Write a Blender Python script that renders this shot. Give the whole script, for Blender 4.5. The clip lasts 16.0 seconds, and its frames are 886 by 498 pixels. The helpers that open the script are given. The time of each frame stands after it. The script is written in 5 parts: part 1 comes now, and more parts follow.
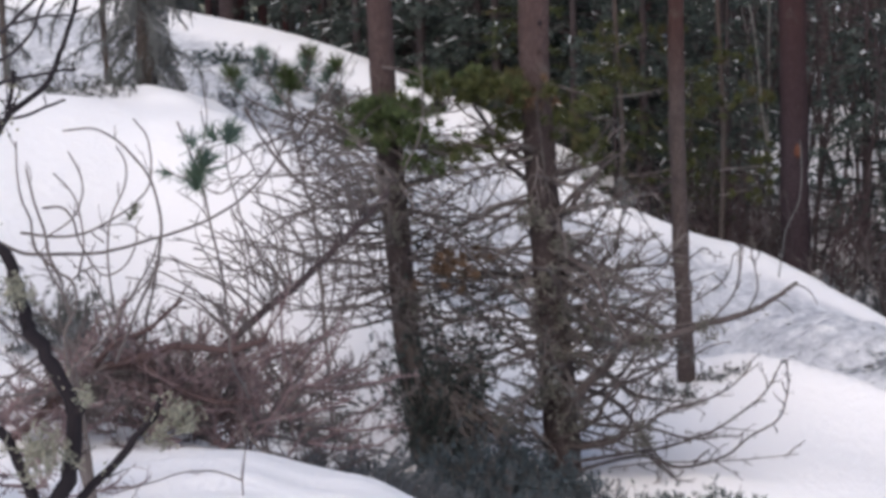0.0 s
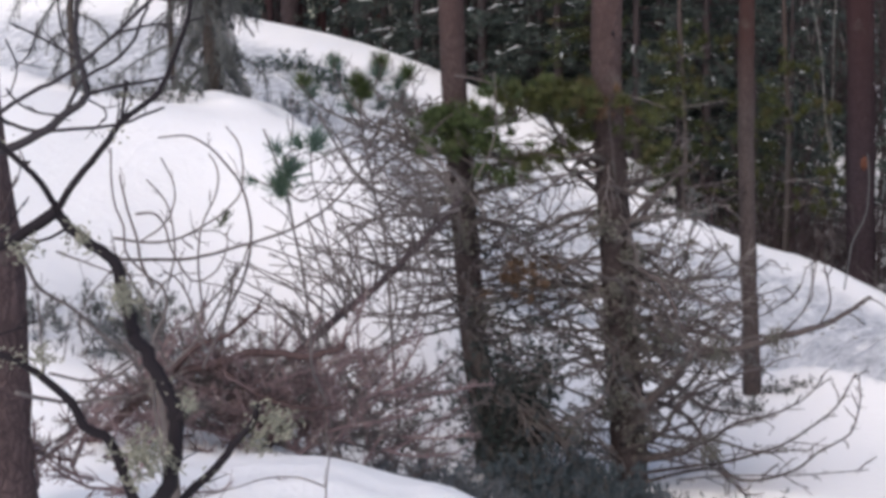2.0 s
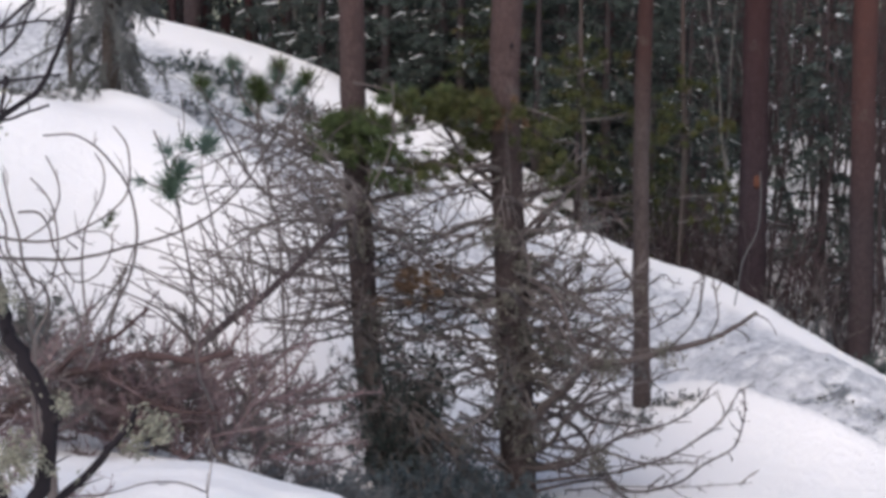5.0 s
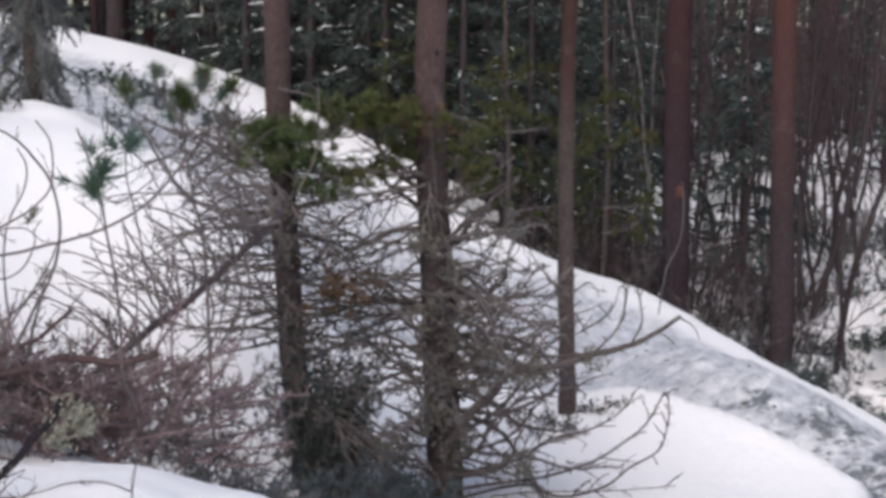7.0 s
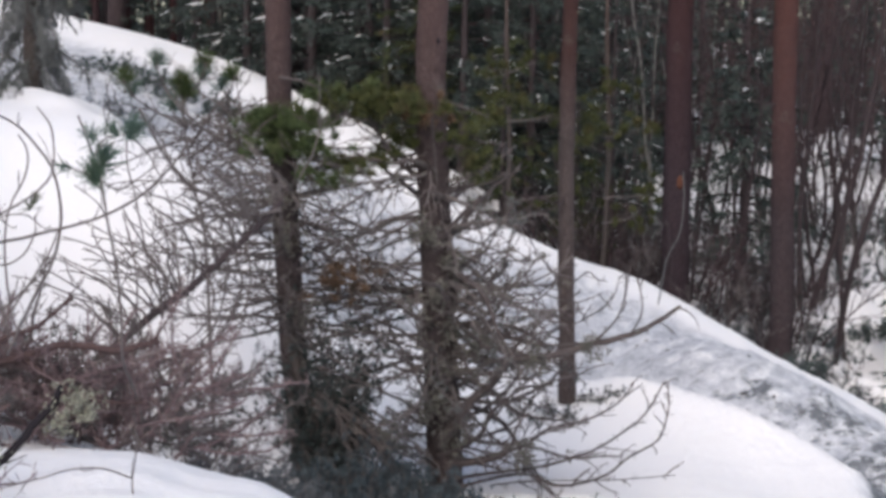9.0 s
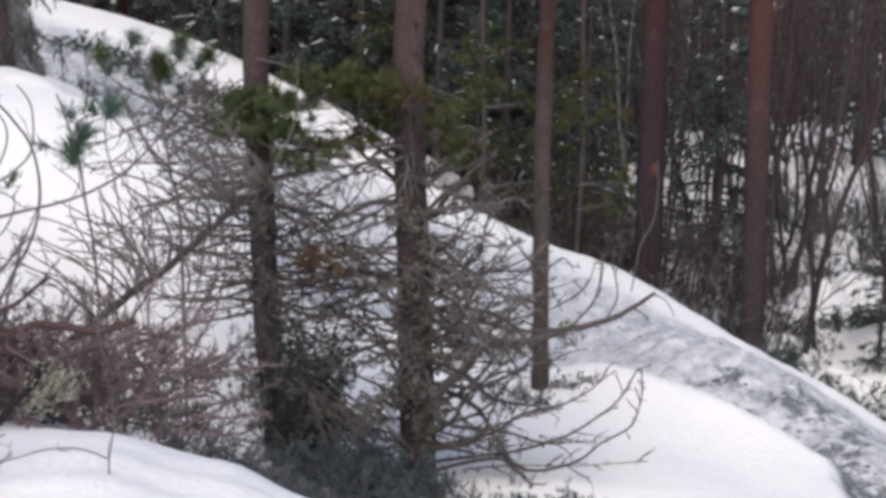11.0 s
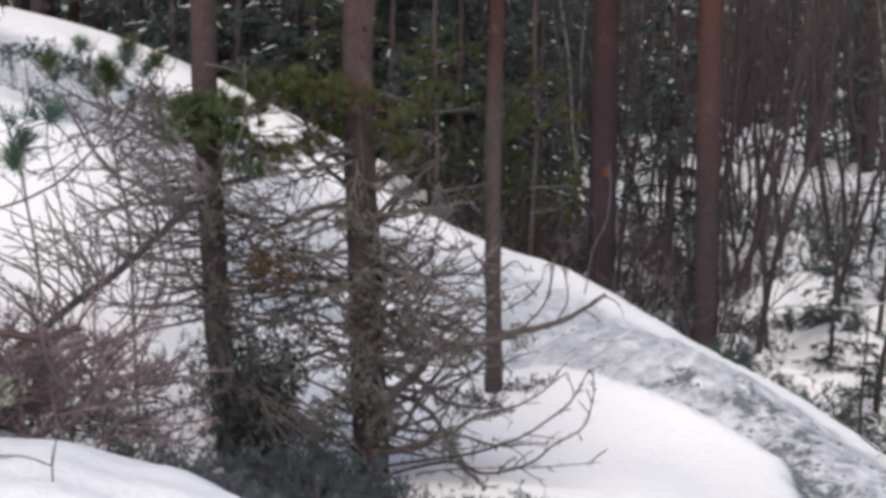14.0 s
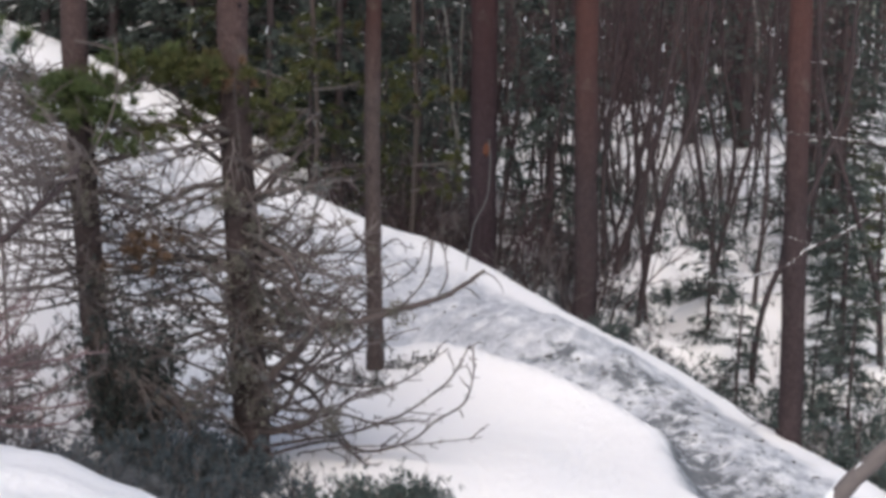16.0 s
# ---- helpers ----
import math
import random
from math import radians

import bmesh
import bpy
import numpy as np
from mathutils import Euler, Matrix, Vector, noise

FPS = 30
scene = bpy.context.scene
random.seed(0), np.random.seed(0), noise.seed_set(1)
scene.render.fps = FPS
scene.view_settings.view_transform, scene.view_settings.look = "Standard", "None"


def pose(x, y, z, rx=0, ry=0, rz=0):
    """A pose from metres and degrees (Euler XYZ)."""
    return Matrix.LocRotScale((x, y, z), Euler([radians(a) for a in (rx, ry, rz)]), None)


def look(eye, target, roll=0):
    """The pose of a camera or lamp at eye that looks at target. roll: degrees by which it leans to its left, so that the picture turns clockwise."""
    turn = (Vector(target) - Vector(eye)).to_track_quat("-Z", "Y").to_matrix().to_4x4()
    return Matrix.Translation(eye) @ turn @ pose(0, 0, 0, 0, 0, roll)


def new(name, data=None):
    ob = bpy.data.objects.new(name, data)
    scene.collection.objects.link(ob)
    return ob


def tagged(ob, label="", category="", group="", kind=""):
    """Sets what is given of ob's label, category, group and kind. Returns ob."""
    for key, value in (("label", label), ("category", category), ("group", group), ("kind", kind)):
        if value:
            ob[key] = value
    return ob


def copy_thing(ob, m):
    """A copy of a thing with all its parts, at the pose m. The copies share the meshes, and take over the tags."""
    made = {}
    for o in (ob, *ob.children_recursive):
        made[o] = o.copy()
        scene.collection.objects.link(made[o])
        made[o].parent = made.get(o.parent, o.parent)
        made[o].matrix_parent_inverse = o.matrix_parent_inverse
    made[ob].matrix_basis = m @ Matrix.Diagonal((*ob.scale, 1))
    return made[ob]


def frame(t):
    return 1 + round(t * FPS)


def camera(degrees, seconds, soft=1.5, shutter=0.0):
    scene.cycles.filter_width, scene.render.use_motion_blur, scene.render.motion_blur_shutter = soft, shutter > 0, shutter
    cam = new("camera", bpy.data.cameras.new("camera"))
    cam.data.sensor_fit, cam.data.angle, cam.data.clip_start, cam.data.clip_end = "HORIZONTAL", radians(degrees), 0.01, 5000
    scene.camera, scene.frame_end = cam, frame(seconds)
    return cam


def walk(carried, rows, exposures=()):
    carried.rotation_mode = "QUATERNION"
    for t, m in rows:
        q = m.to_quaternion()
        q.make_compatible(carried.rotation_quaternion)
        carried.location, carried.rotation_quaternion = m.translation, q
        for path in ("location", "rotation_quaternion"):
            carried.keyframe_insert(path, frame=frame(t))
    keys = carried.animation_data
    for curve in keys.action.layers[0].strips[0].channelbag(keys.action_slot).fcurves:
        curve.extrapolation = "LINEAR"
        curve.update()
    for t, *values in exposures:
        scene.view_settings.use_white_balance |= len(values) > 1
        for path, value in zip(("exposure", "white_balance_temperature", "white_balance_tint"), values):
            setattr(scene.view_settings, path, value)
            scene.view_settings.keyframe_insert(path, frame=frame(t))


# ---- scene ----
cam = camera(34.0, 16.0, soft=3.8)
PATH = [
    (0, (0.129, 0.032, 1.758), (0.125, 9.898, 0.122), -2.19),
    (0.5, (0.046, 0.022, 1.773), (-0.130, 9.892, 0.172), -2.09),
    (1, (-0.006, 0.023, 1.777), (-0.389, 9.889, 0.194), -2.10),
    (1.5, (-0.034, 0.032, 1.773), (-0.500, 9.890, 0.158), -2.09),
    (2, (-0.018, 0.023, 1.776), (-0.359, 9.892, 0.199), -1.75),
    (2.5, (-0.032, 0.015, 1.768), (-0.382, 9.881, 0.177), -1.75),
    (3, (-0.020, 0.013, 1.771), (-0.271, 9.885, 0.196), -1.45),
    (3.5, (-0.036, 0.009, 1.779), (-0.349, 9.883, 0.231), -1.28),
    (4, (-0.013, 0.001, 1.790), (-0.130, 9.890, 0.311), -0.75),
    (4.5, (0.002, 0.015, 1.786), (0.060, 9.898, 0.257), -0.12),
    (5, (0.035, 0.018, 1.776), (0.370, 9.894, 0.244), 0.25),
    (5.2, (0.046, 0.013, 1.767), (0.445, 9.886, 0.230), 0.25),
    (7.3, (0.028, -0.018, 1.688), (0.890, 9.846, 0.294), 0.48),
    (7.5, (0.025, -0.022, 1.691), (0.853, 9.841, 0.266), 0.50),
    (8, (0.019, -0.016, 1.687), (0.861, 9.840, 0.224), 0.72),
    (8.5, (0.041, -0.020, 1.689), (0.922, 9.840, 0.268), 0.67),
    (9, (0.028, -0.011, 1.683), (0.875, 9.844, 0.212), 0.68),
    (11.5, (-0.009, -0.009, 1.668), (1.089, 9.797, 0.047), 1.46),
    (12, (0.011, 0.025, 1.650), (1.121, 9.819, -0.036), 0.95),
    (12.5, (0.019, 0.015, 1.653), (1.252, 9.796, -0.024), 1.14),
    (13, (0.002, 0.007, 1.646), (1.191, 9.792, -0.037), 1.31),
    (13.5, (0.014, -0.009, 1.658), (1.084, 9.795, 0.004), 0.88),
    (14, (0.050, -0.018, 1.659), (1.380, 9.776, 0.140), 1.17),
    (14.5, (0.042, -0.018, 1.647), (1.518, 9.742, 0.044), 1.26),
    (15, (0.044, -0.017, 1.645), (1.696, 9.703, -0.028), 1.27),
    (15.5, (0.057, -0.010, 1.640), (1.977, 9.667, 0.004), 1.64),
    (16, (0.094, 0.004, 1.644), (2.206, 9.639, -0.002), 1.21),
]
walk(cam, [(t, look(eye, target, roll)) for t, eye, target, roll in PATH],
     exposures=[(0.0, 0.98, 6950, 13.2), (5.0, 0.98, 6980, 12.6), (9.0, 1.06, 7030, 11.2), (16.0, 1.05, 7220, 11.0)])

# ---- light: an overcast winter sky ----
world = bpy.data.worlds.new("overcast_sky")
scene.world = world
world.use_nodes = True
wn = world.node_tree
sky = wn.nodes.new("ShaderNodeTexSky")
sky.sky_type = "NISHITA"
sky.sun_disc = False
sky.sun_elevation = radians(50)
sky.sun_rotation = radians(200)
sky.air_density = 1.0
sky.dust_density = 2.0
sky.ozone_density = 1.0
wn.links.new(sky.outputs[0], wn.nodes["Background"].inputs[0])
wn.nodes["Background"].inputs[1].default_value = 0.105
sun = new("sun", bpy.data.lights.new("sun", "SUN"))
sun.data.energy = 0.85
sun.data.angle = radians(75)
sun.data.color = (1.0, 0.97, 0.95)
sun.matrix_world = look((0, 0, 20), (0 - math.sin(radians(200)) * 20, 0 - math.cos(radians(200)) * 20, 20 - 23.8))


# ---- materials ----
class Mat:
    def __init__(self, name, rough=0.9, spec=0.2):
        self.m = bpy.data.materials.new(name)
        self.m.use_nodes = True
        self.t = self.m.node_tree
        self.p = self.t.nodes["Principled BSDF"]
        self.p.inputs["Roughness"].default_value = rough
        self.p.inputs["Specular IOR Level"].default_value = spec
        self.co = self.t.nodes.new("ShaderNodeTexCoord").outputs["Object"]

    def link(self, a, b):
        self.t.links.new(a, b)

    def scaled(self, sx, sy, sz):
        n = self.t.nodes.new("ShaderNodeMapping")
        n.inputs["Scale"].default_value = (sx, sy, sz)
        self.link(self.co, n.inputs[0])
        return n.outputs[0]

    def noise(self, scale, detail=4, rough=0.6, co=None):
        n = self.t.nodes.new("ShaderNodeTexNoise")
        n.inputs["Scale"].default_value = scale
        n.inputs["Detail"].default_value = detail
        n.inputs["Roughness"].default_value = rough
        self.link(co or self.co, n.inputs["Vector"])
        return n.outputs["Fac"]

    def cells(self, scale, co=None, feature="DISTANCE_TO_EDGE"):
        n = self.t.nodes.new("ShaderNodeTexVoronoi")
        n.feature = feature
        n.inputs["Scale"].default_value = scale
        self.link(co or self.co, n.inputs["Vector"])
        return n.outputs[0]

    def ramp(self, fac, stops):
        n = self.t.nodes.new("ShaderNodeValToRGB")
        e = n.color_ramp.elements
        while len(e) < len(stops):
            e.new(0.5)
        for el, (pos, col) in zip(e, stops):
            el.position = pos
            el.color = (*col, 1) if len(col) == 3 else col
        self.link(fac, n.inputs[0])
        return n.outputs[0]

    def mix(self, fac, a, b):
        n = self.t.nodes.new("ShaderNodeMix")
        n.data_type = "RGBA"
        for sock, v in ((n.inputs["Factor"], fac), (n.inputs["A"], a), (n.inputs["B"], b)):
            if isinstance(v, (int, float)):
                sock.default_value = v
            elif isinstance(v, tuple):
                sock.default_value = (*v, 1)
            else:
                self.link(v, sock)
        return n.outputs["Result"]

    def math(self, op, a, b):
        n = self.t.nodes.new("ShaderNodeMath")
        n.operation = op
        n.use_clamp = True
        for sock, v in zip(n.inputs, (a, b)):
            if isinstance(v, (int, float)):
                sock.default_value = v
            else:
                self.link(v, sock)
        return n.outputs[0]

    def attr(self, name):
        n = self.t.nodes.new("ShaderNodeAttribute")
        n.attribute_name = name
        return n.outputs["Fac"]

    def island(self):
        return self.t.nodes.new("ShaderNodeNewGeometry").outputs["Random Per Island"]

    def height(self):
        n = self.t.nodes.new("ShaderNodeSeparateXYZ")
        self.link(self.co, n.inputs[0])
        return n.outputs["Z"]

    def color(self, c):
        if isinstance(c, tuple):
            self.p.inputs["Base Color"].default_value = (*c, 1)
        else:
            self.link(c, self.p.inputs["Base Color"])
        return self

    def bump(self, fac, depth, strength=1.0):
        n = self.t.nodes.new("ShaderNodeBump")
        n.inputs["Strength"].default_value = strength
        n.inputs["Distance"].default_value = depth
        self.link(fac, n.inputs["Height"])
        self.link(n.outputs[0], self.p.inputs["Normal"])
        return self


def snow_ground():
    k = Mat("snow", 0.75, 0.3)
    big, fine = k.noise(0.8, 4), k.noise(14, 6, 0.7)
    clean = k.mix(big, (0.80, 0.80, 0.82), (0.88, 0.87, 0.87))
    litter = k.ramp(k.noise(32, 3, 0.7), [(0.70, (0, 0, 0)), (0.78, (1, 1, 1))])
    clean = k.mix(k.math("MULTIPLY", litter, 0.16), clean, (0.16, 0.12, 0.09))
    dirt = k.attr("dirt")
    # grey of the bank: dirty snow, with the slope's shade painted in
    grey = k.ramp(k.noise(6, 6, 0.7), [(0.30, (0.31, 0.33, 0.37)), (0.48, (0.51, 0.53, 0.57)), (0.66, (0.76, 0.77, 0.79))])
    patch = k.ramp(k.math("ADD", k.math("ADD", k.math("MULTIPLY", k.noise(2.2, 3, 0.6), 0.5), k.math("MULTIPLY", k.noise(11, 8, 0.75), 0.5)), k.math("MULTIPLY", k.attr("earth"), 0.12)), [(0.585, (0, 0, 0)), (0.66, (1, 1, 1))])
    earth = k.mix(k.noise(18, 4), (0.062, 0.070, 0.080), (0.24, 0.255, 0.275))
    # soil patches laid over that grey of dirt and painted shade
    dirty = k.mix(k.math("MULTIPLY", patch, k.attr("dirt")), grey, earth)
    k.color(k.mix(dirt, clean, dirty))
    k.bump(k.math("ADD", k.math("MULTIPLY", fine, 0.4), k.math("MULTIPLY", k.noise(9, 6, 0.7), k.attr("dirt"))), 0.06, 0.8)
    return k.m


def bark(name, low, mid, red, from_z, to_z):
    k = Mat(name, 0.95, 0.1)
    warp = k.t.nodes.new("ShaderNodeVectorMath")
    warp.operation = "ADD"
    shift = k.t.nodes.new("ShaderNodeTexNoise")
    shift.inputs["Scale"].default_value, shift.inputs["Detail"].default_value = 9, 5
    pull = k.t.nodes.new("ShaderNodeVectorMath")
    pull.operation = "SCALE"
    pull.inputs["Scale"].default_value = 0.12
    k.link(k.co, shift.inputs["Vector"])
    k.link(shift.outputs["Color"], pull.inputs[0])
    k.link(k.scaled(1, 1, 0.35), warp.inputs[0])
    k.link(pull.outputs[0], warp.inputs[1])
    plates = k.cells(30, warp.outputs[0])
    grain = k.noise(45, 5, 0.7, k.scaled(1, 1, 0.25))
    tone = k.mix(k.ramp(plates, [(0.0, (0.25, 0.25, 0.25)), (0.16, (1, 1, 1))]), low, mid)
    tone = k.mix(k.math("MULTIPLY", k.ramp(k.noise(7, 5, 0.7), [(0.45, (0, 0, 0)), (0.62, (1, 1, 1))]), 0.5), tone, low)
    tone = k.mix(k.math("MULTIPLY", grain, 0.55), tone, low)
    patchy = k.noise(1.6, 4)
    n = k.t.nodes.new("ShaderNodeMapRange")
    n.inputs["From Min"].default_value, n.inputs["From Max"].default_value = from_z, to_z
    k.link(k.height(), n.inputs["Value"])
    up = k.math("MULTIPLY", n.outputs[0], k.math("ADD", patchy, 0.35))
    tone = k.mix(up, tone, k.mix(grain, red, tuple(v * 0.55 for v in red)))
    green = k.ramp(k.noise(5, 4, 0.7), [(0.60, (0, 0, 0)), (0.72, (1, 1, 1))])
    tone = k.mix(k.math("MULTIPLY", green, 0.25), tone, (0.155, 0.155, 0.135))
    k.color(tone)
    k.bump(k.math("ADD", plates, k.math("MULTIPLY", grain, 0.4)), 0.03, 0.9)
    return k.m


def twig_mat(name, a, b, speck=None):
    k = Mat(name, 0.9, 0.15)
    tone = k.mix(k.island(), a, b)
    tone = k.mix(k.math("MULTIPLY", k.noise(30, 3), 0.5), tone, tuple(v * 0.5 for v in a))
    if speck:
        tone = k.mix(k.ramp(k.noise(12, 4, 0.7), [(0.55, (0, 0, 0)), (0.66, (1, 1, 1))]), tone, speck)
    k.color(tone)
    k.bump(k.noise(60, 3), 0.005, 0.6)
    return k.m


def needle_mat(name, a, b, c):
    k = Mat(name, 0.6, 0.3)
    tone = k.mix(k.island(), a, b)
    k.color(k.mix(k.ramp(k.noise(2.5, 3), [(0.55, (0, 0, 0)), (0.75, (1, 1, 1))]), tone, c))
    return k.m


def lichen_mat():
    k = Mat("lichen", 0.95, 0.1)
    k.color(k.mix(k.island(), (0.16, 0.165, 0.135), (0.38, 0.37, 0.30)))
    return k.m


SNOW = snow_ground()
k = Mat("branch_snow", 0.8, 0.2)
SNOWCAP = k.color(k.mix(k.noise(20), (0.75, 0.77, 0.80), (0.88, 0.88, 0.88))).m
PINE = bark("pine_bark", (0.042, 0.033, 0.033), (0.101, 0.078, 0.078), (0.132, 0.073, 0.068), 2.5, 4.8)
RED_PINE = bark("red_pine_bark", (0.038, 0.029, 0.031), (0.082, 0.060, 0.063), (0.132, 0.056, 0.047), 2.0, 4.6)
DARK_PINE = bark("dark_pine_bark", (0.028, 0.020, 0.024), (0.066, 0.046, 0.052), (0.076, 0.036, 0.036), 1.6, 4.0)
THIN_PINE = bark("thin_pine_bark", (0.056, 0.043, 0.042), (0.118, 0.094, 0.090), (0.075, 0.036, 0.033), 2.3, 3.1)
FLAKY = bark("flaky_bark", (0.050, 0.036, 0.038), (0.125, 0.088, 0.090), (0.16, 0.10, 0.09), 3.0, 9.0)
PINE_GREY = bark("grey_bark", (0.056, 0.046, 0.043), (0.125, 0.105, 0.097), (0.15, 0.085, 0.07), 1.8, 6.0)
STEM = twig_mat("stem_bark", (0.039, 0.030, 0.032), (0.096, 0.075, 0.078))
DEAD = twig_mat("dead_twigs", (0.108, 0.091, 0.090), (0.231, 0.198, 0.193), (0.204, 0.189, 0.178))
DEADWOOD = twig_mat("dead_limbs", (0.069, 0.056, 0.056), (0.149, 0.124, 0.121), (0.155, 0.149, 0.136))
GREY = twig_mat("grey_twigs", (0.101, 0.087, 0.086), (0.206, 0.179, 0.175))
RED = twig_mat("brown_twigs", (0.133, 0.093, 0.099), (0.302, 0.217, 0.223), (0.339, 0.297, 0.276))
PALE = twig_mat("pale_bark", (0.17, 0.16, 0.155), (0.30, 0.285, 0.27), (0.06, 0.05, 0.05))
MAUVE = twig_mat("birch_twigs", (0.060, 0.040, 0.045), (0.134, 0.092, 0.096))
RUSSET = twig_mat("russet_twigs", (0.070, 0.045, 0.045), (0.142, 0.096, 0.094))
BEARD = twig_mat("beard_lichen", (0.132, 0.124, 0.110), (0.265, 0.250, 0.222))
HANG = twig_mat("lichen_grey_twigs", (0.100, 0.104, 0.104), (0.215, 0.22, 0.217))
DARK = twig_mat("dark_bark", (0.014, 0.012, 0.016), (0.032, 0.026, 0.030))
BLUE = twig_mat("bare_bark", (0.032, 0.029, 0.034), (0.062, 0.056, 0.062))
LICHEN = lichen_mat()
SCAR = twig_mat("bare_bark_patch", (0.11, 0.045, 0.030), (0.14, 0.06, 0.04))
LIVE = needle_mat("live_needles", (0.034, 0.056, 0.022), (0.088, 0.116, 0.042), (0.090, 0.088, 0.038))
OLIVE = needle_mat("olive_needles", (0.022, 0.031, 0.010), (0.086, 0.090, 0.026), (0.090, 0.059, 0.029))
RUST = needle_mat("dead_needles", (0.075, 0.045, 0.030), (0.17, 0.105, 0.065), (0.12, 0.09, 0.06))
FROST = needle_mat("frosty_twigs", (0.075, 0.082, 0.092), (0.17, 0.18, 0.19), (0.10, 0.11, 0.10))
HEATH = needle_mat("heath_leaves", (0.033, 0.053, 0.051), (0.079, 0.108, 0.099), (0.066, 0.079, 0.066))
GREEN = needle_mat("pine_needles", (0.024, 0.036, 0.013), (0.060, 0.070, 0.022), (0.085, 0.056, 0.026))
BLUEGREEN = needle_mat("sapling_needles", (0.052, 0.092, 0.080), (0.120, 0.175, 0.140), (0.09, 0.14, 0.09))
FOREST = needle_mat("spruce_needles", (0.019, 0.030, 0.029), (0.077, 0.099, 0.086), (0.073, 0.066, 0.062))
JUNIPER = needle_mat("juniper_needles", (0.021, 0.031, 0.031), (0.067, 0.086, 0.081), (0.049, 0.060, 0.049))
FOREST_GREY = needle_mat("hanging_twigs", (0.045, 0.05, 0.046), (0.085, 0.09, 0.082), (0.06, 0.07, 0.055))
SHRUB = needle_mat("shrub_leaves", (0.033, 0.051, 0.063), (0.097, 0.123, 0.137), (0.071, 0.071, 0.068))


# ---- mesh building ----
class Build:
    def __init__(self):
        self.v, self.f, self.n = [], [], 0

    def add(self, verts, faces):
        self.v.append(np.asarray(verts, float))
        self.f.extend([tuple(i + self.n for i in q) for q in faces])
        self.n += len(verts)

    def tube(self, pts, r0, r1, sides=4, flat=1.0, power=1.0):
        pts = np.asarray(pts, float)
        n = len(pts)
        tan = np.gradient(pts, axis=0)
        tan /= np.linalg.norm(tan, axis=1)[:, None] + 1e-9
        ref = np.array((0.0, 0.0, 1.0)) if abs(tan[:, 2]).mean() < 0.8 else np.array((1.0, 0.0, 0.0))
        a = np.cross(tan, ref)
        a /= np.linalg.norm(a, axis=1)[:, None] + 1e-9
        b = np.cross(a, tan)
        ang = np.arange(sides) * 2 * math.pi / sides
        rad = r0 + (r1 - r0) * np.linspace(0, 1, n) ** power
        ring = pts[:, None] + rad[:, None, None] * (np.cos(ang)[None, :, None] * a[:, None] + flat * np.sin(ang)[None, :, None] * b[:, None])
        faces = []
        for i in range(n - 1):
            for j in range(sides):
                q = (j + 1) % sides
                faces.append((i * sides + j, i * sides + q, (i + 1) * sides + q, (i + 1) * sides + j))
        faces.append(tuple(range((n - 1) * sides, n * sides)))
        faces.append(tuple(range(sides - 1, -1, -1)))
        self.add(ring.reshape(-1, 3), faces)

    def blades(self, at, way, n, length, width, spread, rng):
        """n thin leaves that fan out round a direction."""
        way = np.asarray(way, float)
        way = way / (np.linalg.norm(way) + 1e-9)
        d = way + spread * rng.normal(size=(n, 3))
        d /= np.linalg.norm(d, axis=1)[:, None]
        s = np.cross(d, rng.normal(size=(n, 3)))
        s /= np.linalg.norm(s, axis=1)[:, None] + 1e-9
        l = length * rng.uniform(0.7, 1.15, n)[:, None]
        p = np.asarray(at, float) + np.zeros((n, 3))
        v = np.stack([p - s * width / 2, p + s * width / 2, p + d * l + s * width * 0.3, p + d * l - s * width * 0.3], 1).reshape(-1, 3)
        self.add(v, [(4 * i, 4 * i + 1, 4 * i + 2, 4 * i + 3) for i in range(n)])

    def blob(self, at, r, rng, rough=0.3):
        bm = bmesh.new()
        bmesh.ops.create_icosphere(bm, subdivisions=1, radius=1)
        v = np.array([q.co for q in bm.verts]) * (1 + rough * rng.normal(size=(len(bm.verts), 1))) * np.asarray(r) + np.asarray(at)
        f = [[q.index for q in p.verts] for p in bm.faces]
        bm.free()
        self.add(v, f)

    def mesh(self, name, material, origin=(0, 0, 0), smooth=True):
        me = bpy.data.meshes.new(name)
        v = np.concatenate(self.v) - np.asarray(origin, float)
        me.from_pydata(v.tolist(), [], self.f)
        me.materials.append(material)
        if smooth:
            me.polygons.foreach_set("use_smooth", [True] * len(me.polygons))
        me.update()
        return me


LOOSE = ("lichen", "needle_spray", "needle_tuft", "snow", "stalk", "foliage", "twig_spray", "crown", "dead_branch_spray", "limbs")


def part(name, build, material, parent, label="", smooth=True, origin=None):
    """One mesh under a thing; its numbers are in the world, the thing's place is taken off."""
    ob = new(name, build.mesh(name, material, parent.location if origin is None else origin, smooth))
    ob.parent = parent
    return tagged(ob, label, kind="stuff" if name in LOOSE else "")


def thing(name, at, label, category, group=""):
    ob = new(name)
    ob.location = at
    ob.empty_display_size = 0.2
    return tagged(ob, label, category, group)


def curve(pts, steps=4):
    """A smooth line through points."""
    p = np.asarray(pts, float)
    q = np.vstack([2 * p[0] - p[1], p, 2 * p[-1] - p[-2]])
    out = []
    for i in range(1, len(q) - 2):
        for u in np.arange(steps) / steps:
            a, b, c, d = q[i - 1], q[i], q[i + 1], q[i + 2]
            out.append(0.5 * (2 * b + (c - a) * u + (2 * a - 5 * b + 4 * c - d) * u * u + (3 * b - 3 * c + d - a) * u ** 3))
    out.append(p[-1])
    return np.array(out)


